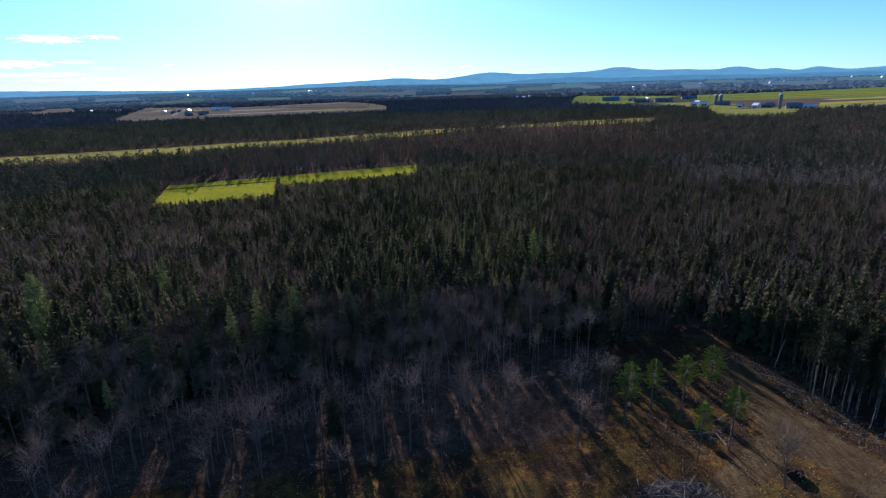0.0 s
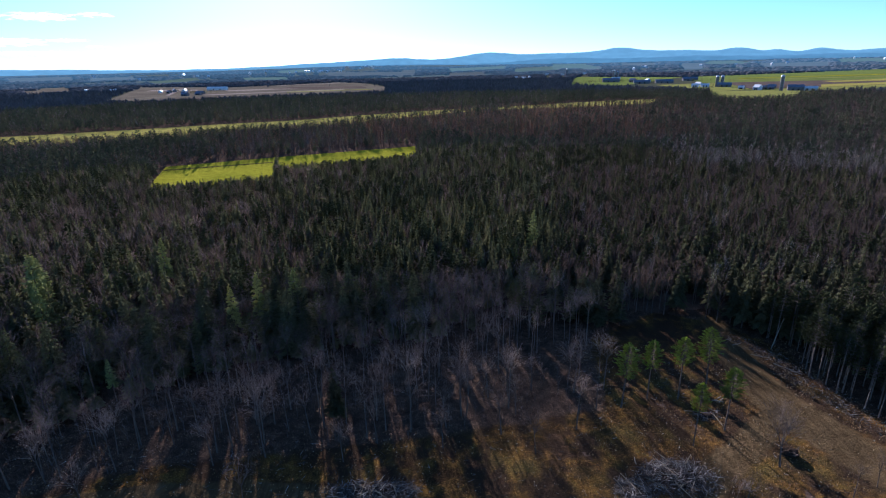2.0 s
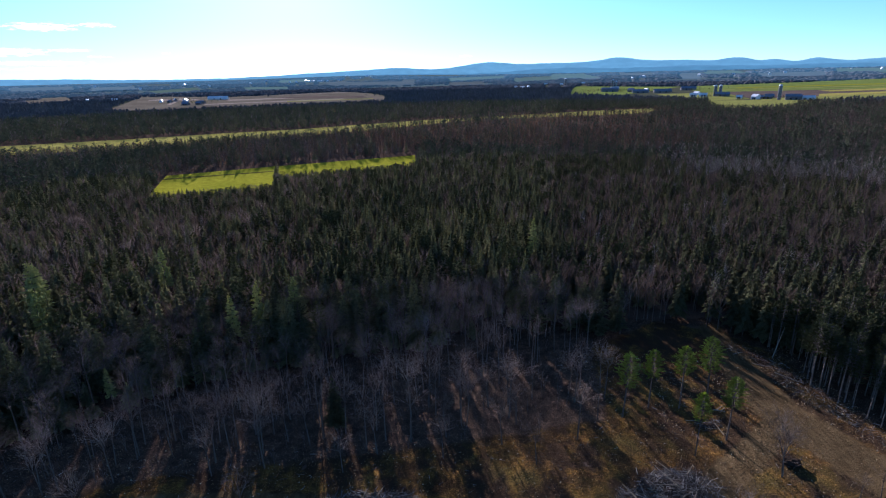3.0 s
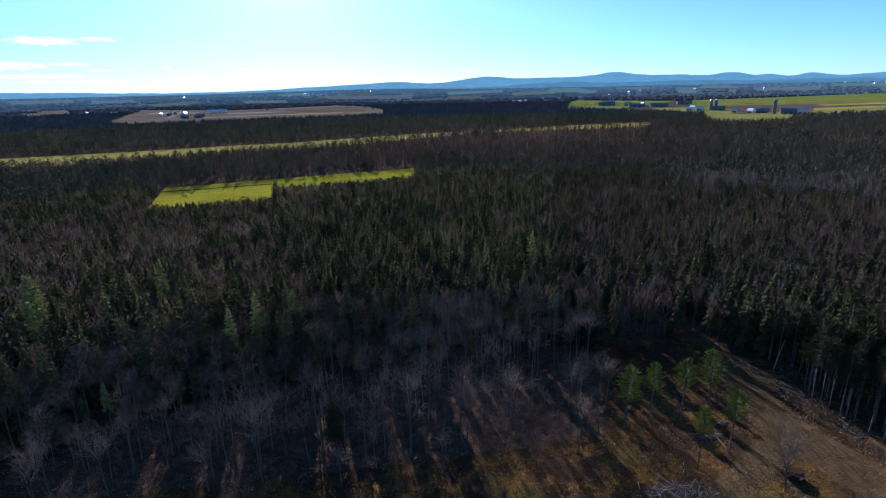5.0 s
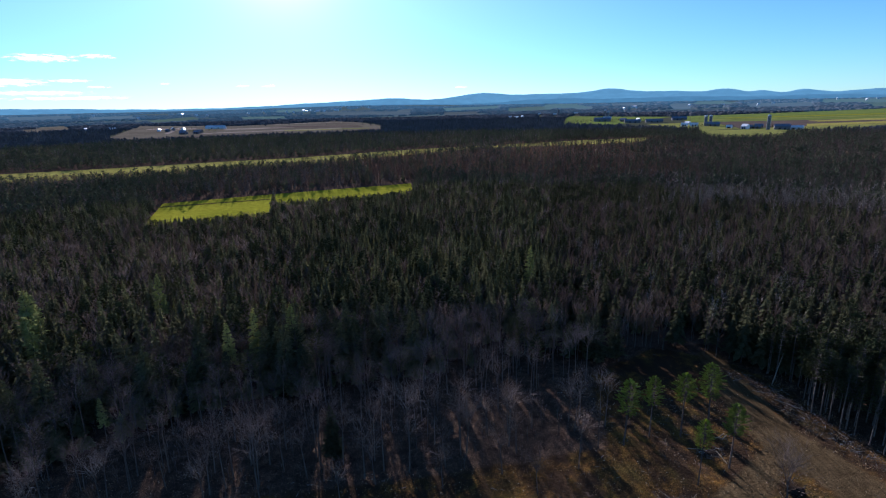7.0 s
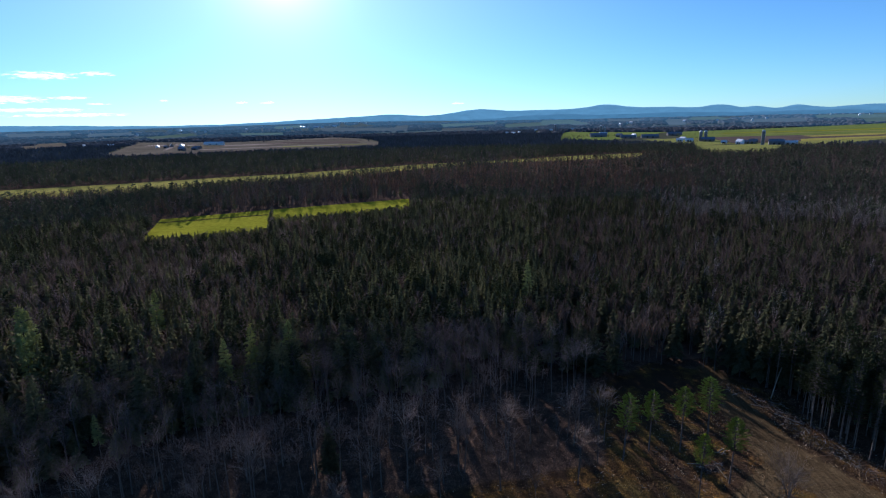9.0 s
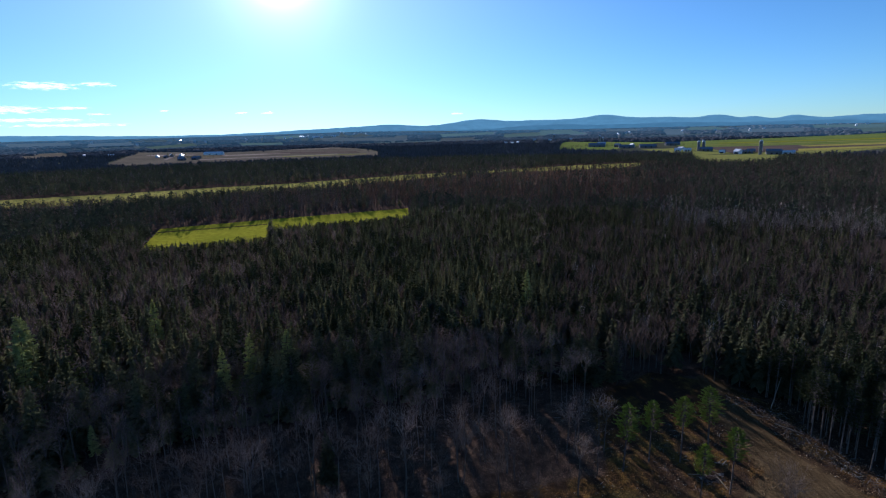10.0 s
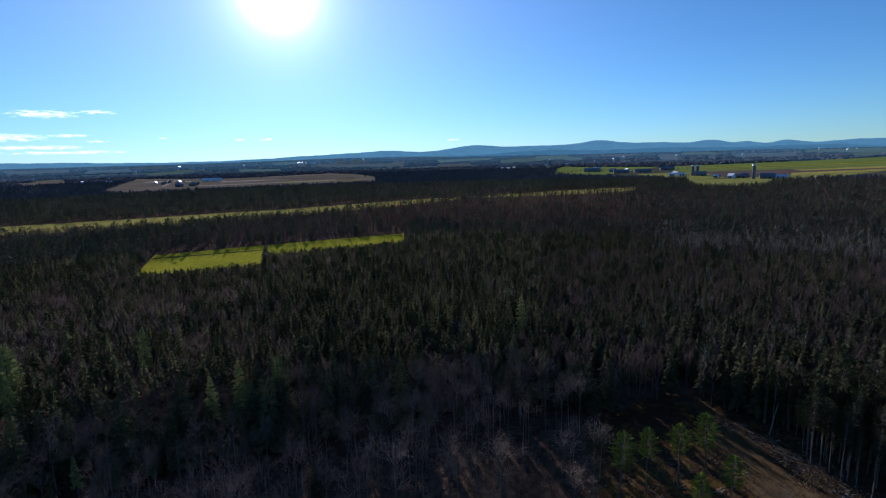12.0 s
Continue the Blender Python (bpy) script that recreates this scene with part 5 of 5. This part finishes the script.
silo(600, 1206, 6.2, 21, "grey concrete silo paired beside a blue barn")
silo(610, 1204, 6.2, 21, "grey concrete silo paired beside a blue barn")
silo(628, 1020, 6.0, 25, "tall pale silo beside a dark barn")
silo(534, 1724, 6.0, 26, "grey silo behind long farm sheds")
silo(542, 1715, 5.0, 22, "grey silo behind long farm sheds")
silo(459, 2044, 7.0, 26, "far pale silo at the wood's edge")
for x, y, w, l, h, rise, turn, wall, roof, label, nm in (
        (611, 1195, 12, 28, 5, 4, 65, grey_wall_mat, blue_roof_mat, "long blue-roofed barn beside two silos", "barn"),
        (576, 1209, 9, 16, 4, 3, 70, wall_mat, roof_mat, "white farm shed with a steel roof", "shed"),
        (559, 1219, 8, 14, 4, 3, 60, wall_mat, roof_mat, "white farm shed with a steel roof", "shed"),
        (655, 1020, 13, 26, 6, 4, 62, grey_wall_mat, blue_roof_mat, "dark barn beside a tall silo", "barn"),
        (676, 1012, 10, 24, 4, 3, 62, wall_mat, roof_mat, "low white-roofed farm shed", "shed"),
        (612, 1068, 9, 13, 5, 4, 20, wall_mat, roof_mat, "white farmhouse with a pale roof", "farmhouse"),
        (632, 1070, 9, 22, 4, 3, 70, grey_wall_mat, blue_roof_mat, "blue-roofed shed beside a farmhouse", "shed"),
        (596, 1098, 7, 10, 3.5, 2.5, 50, wall_mat, roof_mat, "small white shed on the farm", "shed"),
        (475, 1557, 14, 46, 7, 4, 80, grey_wall_mat, blue_roof_mat, "long dark farm barn on green land", "barn"),
        (523, 1666, 10, 24, 5, 4, 75, wall_mat, roof_mat, "white-roofed barn on green land", "barn"),
        (522, 1447, 12, 40, 5, 3.5, 82, grey_wall_mat, blue_roof_mat, "long low dark barn on green land", "barn"),
        (580, 1445, 12, 44, 5, 3.5, 84, grey_wall_mat, blue_roof_mat, "long low dark barn on green land", "barn"),
        (520, 1509, 10, 18, 6, 4, 30, grey_wall_mat, blue_roof_mat, "blue-roofed farmhouse on green land", "farmhouse"),
        (557, 1499, 9, 14, 5, 4, 10, wall_mat, roof_mat, "white farmhouse on green land", "farmhouse"),
        (-657, 1613, 12, 60, 5, 4, 84, wall_mat, roof_mat, "long white-roofed barn by brown fields", "barn"),
        (-701, 1500, 9, 20, 5, 4, 10, wall_mat, roof_mat, "white farm shed by the lane", "shed"),
        (-623, 1331, 9, 18, 4, 3, 70, grey_wall_mat, blue_roof_mat, "blue-roofed barn by brown fields", "barn"),
        (-600, 1352, 8, 15, 4, 3, 75, grey_wall_mat, blue_roof_mat, "blue-roofed barn by brown fields", "barn"),
        (-615, 1398, 9, 20, 4, 3, 80, grey_wall_mat, blue_roof_mat, "blue-roofed barn by brown fields", "barn"),
        (-646, 1372, 8, 14, 5, 3, 40, grey_wall_mat, blue_roof_mat, "small dark shed by brown fields", "shed"),
        (-744, 1532, 9, 14, 5, 4, 30, grey_wall_mat, roof_mat, "grey farm barn by the lane", "barn"),
        (-731, 1473, 8, 12, 4, 3, 60, grey_wall_mat, blue_roof_mat, "small dark shed by the lane", "shed"),
        (-768, 1500, 8, 12, 4, 3, 15, wall_mat, roof_mat, "white farmhouse by the lane", "farmhouse"),
        (596, 1283, 8, 14, 4, 3, 20, wall_mat, roof_mat, "white farm shed with a steel roof", "shed"),
        (661, 1107, 8, 16, 4, 3, 75, grey_wall_mat, blue_roof_mat, "low blue-roofed farm shed", "shed"),
        (606, 1113, 7, 9, 3.5, 2.5, 30, grey_wall_mat, blue_roof_mat, "small dark shed on the farm", "shed"),
        (693, 1548, 12, 40, 5, 4, 84, grey_wall_mat, blue_roof_mat, "low blue-roofed shed on green land", "shed")):
    barn(x, y, w, l, h, rise, turn, wall, roof, label, nm)
far_house = barn(-1491, 3205, 10, 18, 8, 4, 8, wall_mat, roof_mat, "far white farmhouse with a bright steel roof", "far_farmhouse", 1)
far_house.matrix_basis = pose(-1491, 3205, gz(-1491, 3205) + 0.5, 0, 0, 8) @ Matrix.Diagonal((1.2, 1.2, 1.0, 1))
for x, y, k in HOUSES[1:]:
    copy_thing(far_house, pose(x, y, gz(x, y) + 0.5, 0, 0, pr.uniform(-40, 70)) @ Matrix.Diagonal((0.7 * k, 0.7 * k, 0.9 if y > 2400 else 0.5, 1)))

# trees round the farm yards
spots = []
for cx, cy, rx, ry, n in ((440, 1568, 60, 25, 34), (560, 1560, 60, 25, 26), (366, 1470, 30, 40, 16), (585, 1180, 20, 10, 9), (640, 1060, 30, 14, 8), (-626, 1420, 50, 30, 34), (-744, 1560, 40, 25, 18), (700, 1500, 60, 20, 12)):
    for _ in range(n):
        spots.append((cx + pr.gauss(0, rx * 0.6), cy + pr.gauss(0, ry * 0.6)))
spots = np.array(spots)
scatter("farm_trees", "dark trees round the farm yards", "trees", FAR[0] + FAR[2], rows_at(spots[:, 0], spots[:, 1], 0.6, 1.0, 0.9, 1.3), [bark_mat, spruce_far_mat])

# ---------- clouds ----------
cloud_mat, tree, bsdf, out = material("thin_cloud")
a = tree.nodes.new("ShaderNodeAttribute")
a.attribute_name = "thickness"
nse = noise_node(tree, 0.016, 6.0, 0.62, position(tree, (1, 1, 6)))
mul = tree.nodes.new("ShaderNodeMath")
mul.operation = "MULTIPLY_ADD"
mul.inputs[1].default_value = 2.6
tree.links.new(nse, mul.inputs[0])
tree.links.new(a.outputs["Fac"], mul.inputs[2])
ends = tree.nodes.new("ShaderNodeMapRange")
ends.inputs["From Min"].default_value, ends.inputs["From Max"].default_value, ends.inputs["To Max"].default_value = 1.75, 2.45, 0.65
tree.links.new(mul.outputs[0], ends.inputs["Value"])
alpha = ends.outputs["Result"]
tree.links.new(alpha, bsdf.inputs["Alpha"])
bsdf.inputs["Base Color"].default_value = (0.9, 0.9, 0.9, 1)
# sunlit white of the clouds is set as emission
bsdf.inputs["Emission Color"].default_value = (1.0, 0.97, 0.92, 1)
bsdf.inputs["Emission Strength"].default_value = 0.8


def cloud(az0, el0, wide, high):
    u, v = np.meshgrid(np.linspace(-1, 1, 41), np.linspace(-1, 1, 13), indexing="ij")
    a = np.radians(az0 + u * wide * 0.5)
    el = np.radians(el0 + v * high * 0.5 * (1 - 0.3 * u * u))
    r = 4800 - 60 * (1 - v * v) * (1 - u * u)
    V = np.stack([r * np.sin(a), r * np.cos(a), 60 + r * np.tan(el)], -1).reshape(-1, 3)
    i, j = np.meshgrid(np.arange(40), np.arange(12), indexing="ij")
    F = np.stack([i * 13 + j, (i + 1) * 13 + j, (i + 1) * 13 + j + 1, i * 13 + j + 1], -1).reshape(-1, 4)
    me = raw_mesh("cloud", V, F, [cloud_mat], smooth=True)
    me.attributes.new("thickness", "FLOAT", "POINT").data.foreach_set("value", np.clip((1 - u ** 2) * (1 - v ** 2), 0, 1).ravel().astype(np.float32))
    ob = tagged(new("cloud", me), "thin white streak of cloud above the horizon", "cloud", "clouds", "structure")
    ob.visible_shadow = False


for row in ((-35, 4.37, 7.0, 0.9), (-31, 4.6, 3.6, 0.55), (-38, 2.4, 9.0, 0.85), (-31.2, 2.05, 2.2, 0.3), (-33.3, 2.55, 4.0, 0.35), (-36, 1.55, 11.0, 0.45), (-33.5, 1.1, 12.0, 0.4),
            (-19.2, 2.06, 1.6, 0.22), (-16.8, 2.03, 1.8, 0.24), (2.4, 1.66, 1.8, 0.3), (-26, 2.3, 1.0, 0.18)):
    cloud(*row)
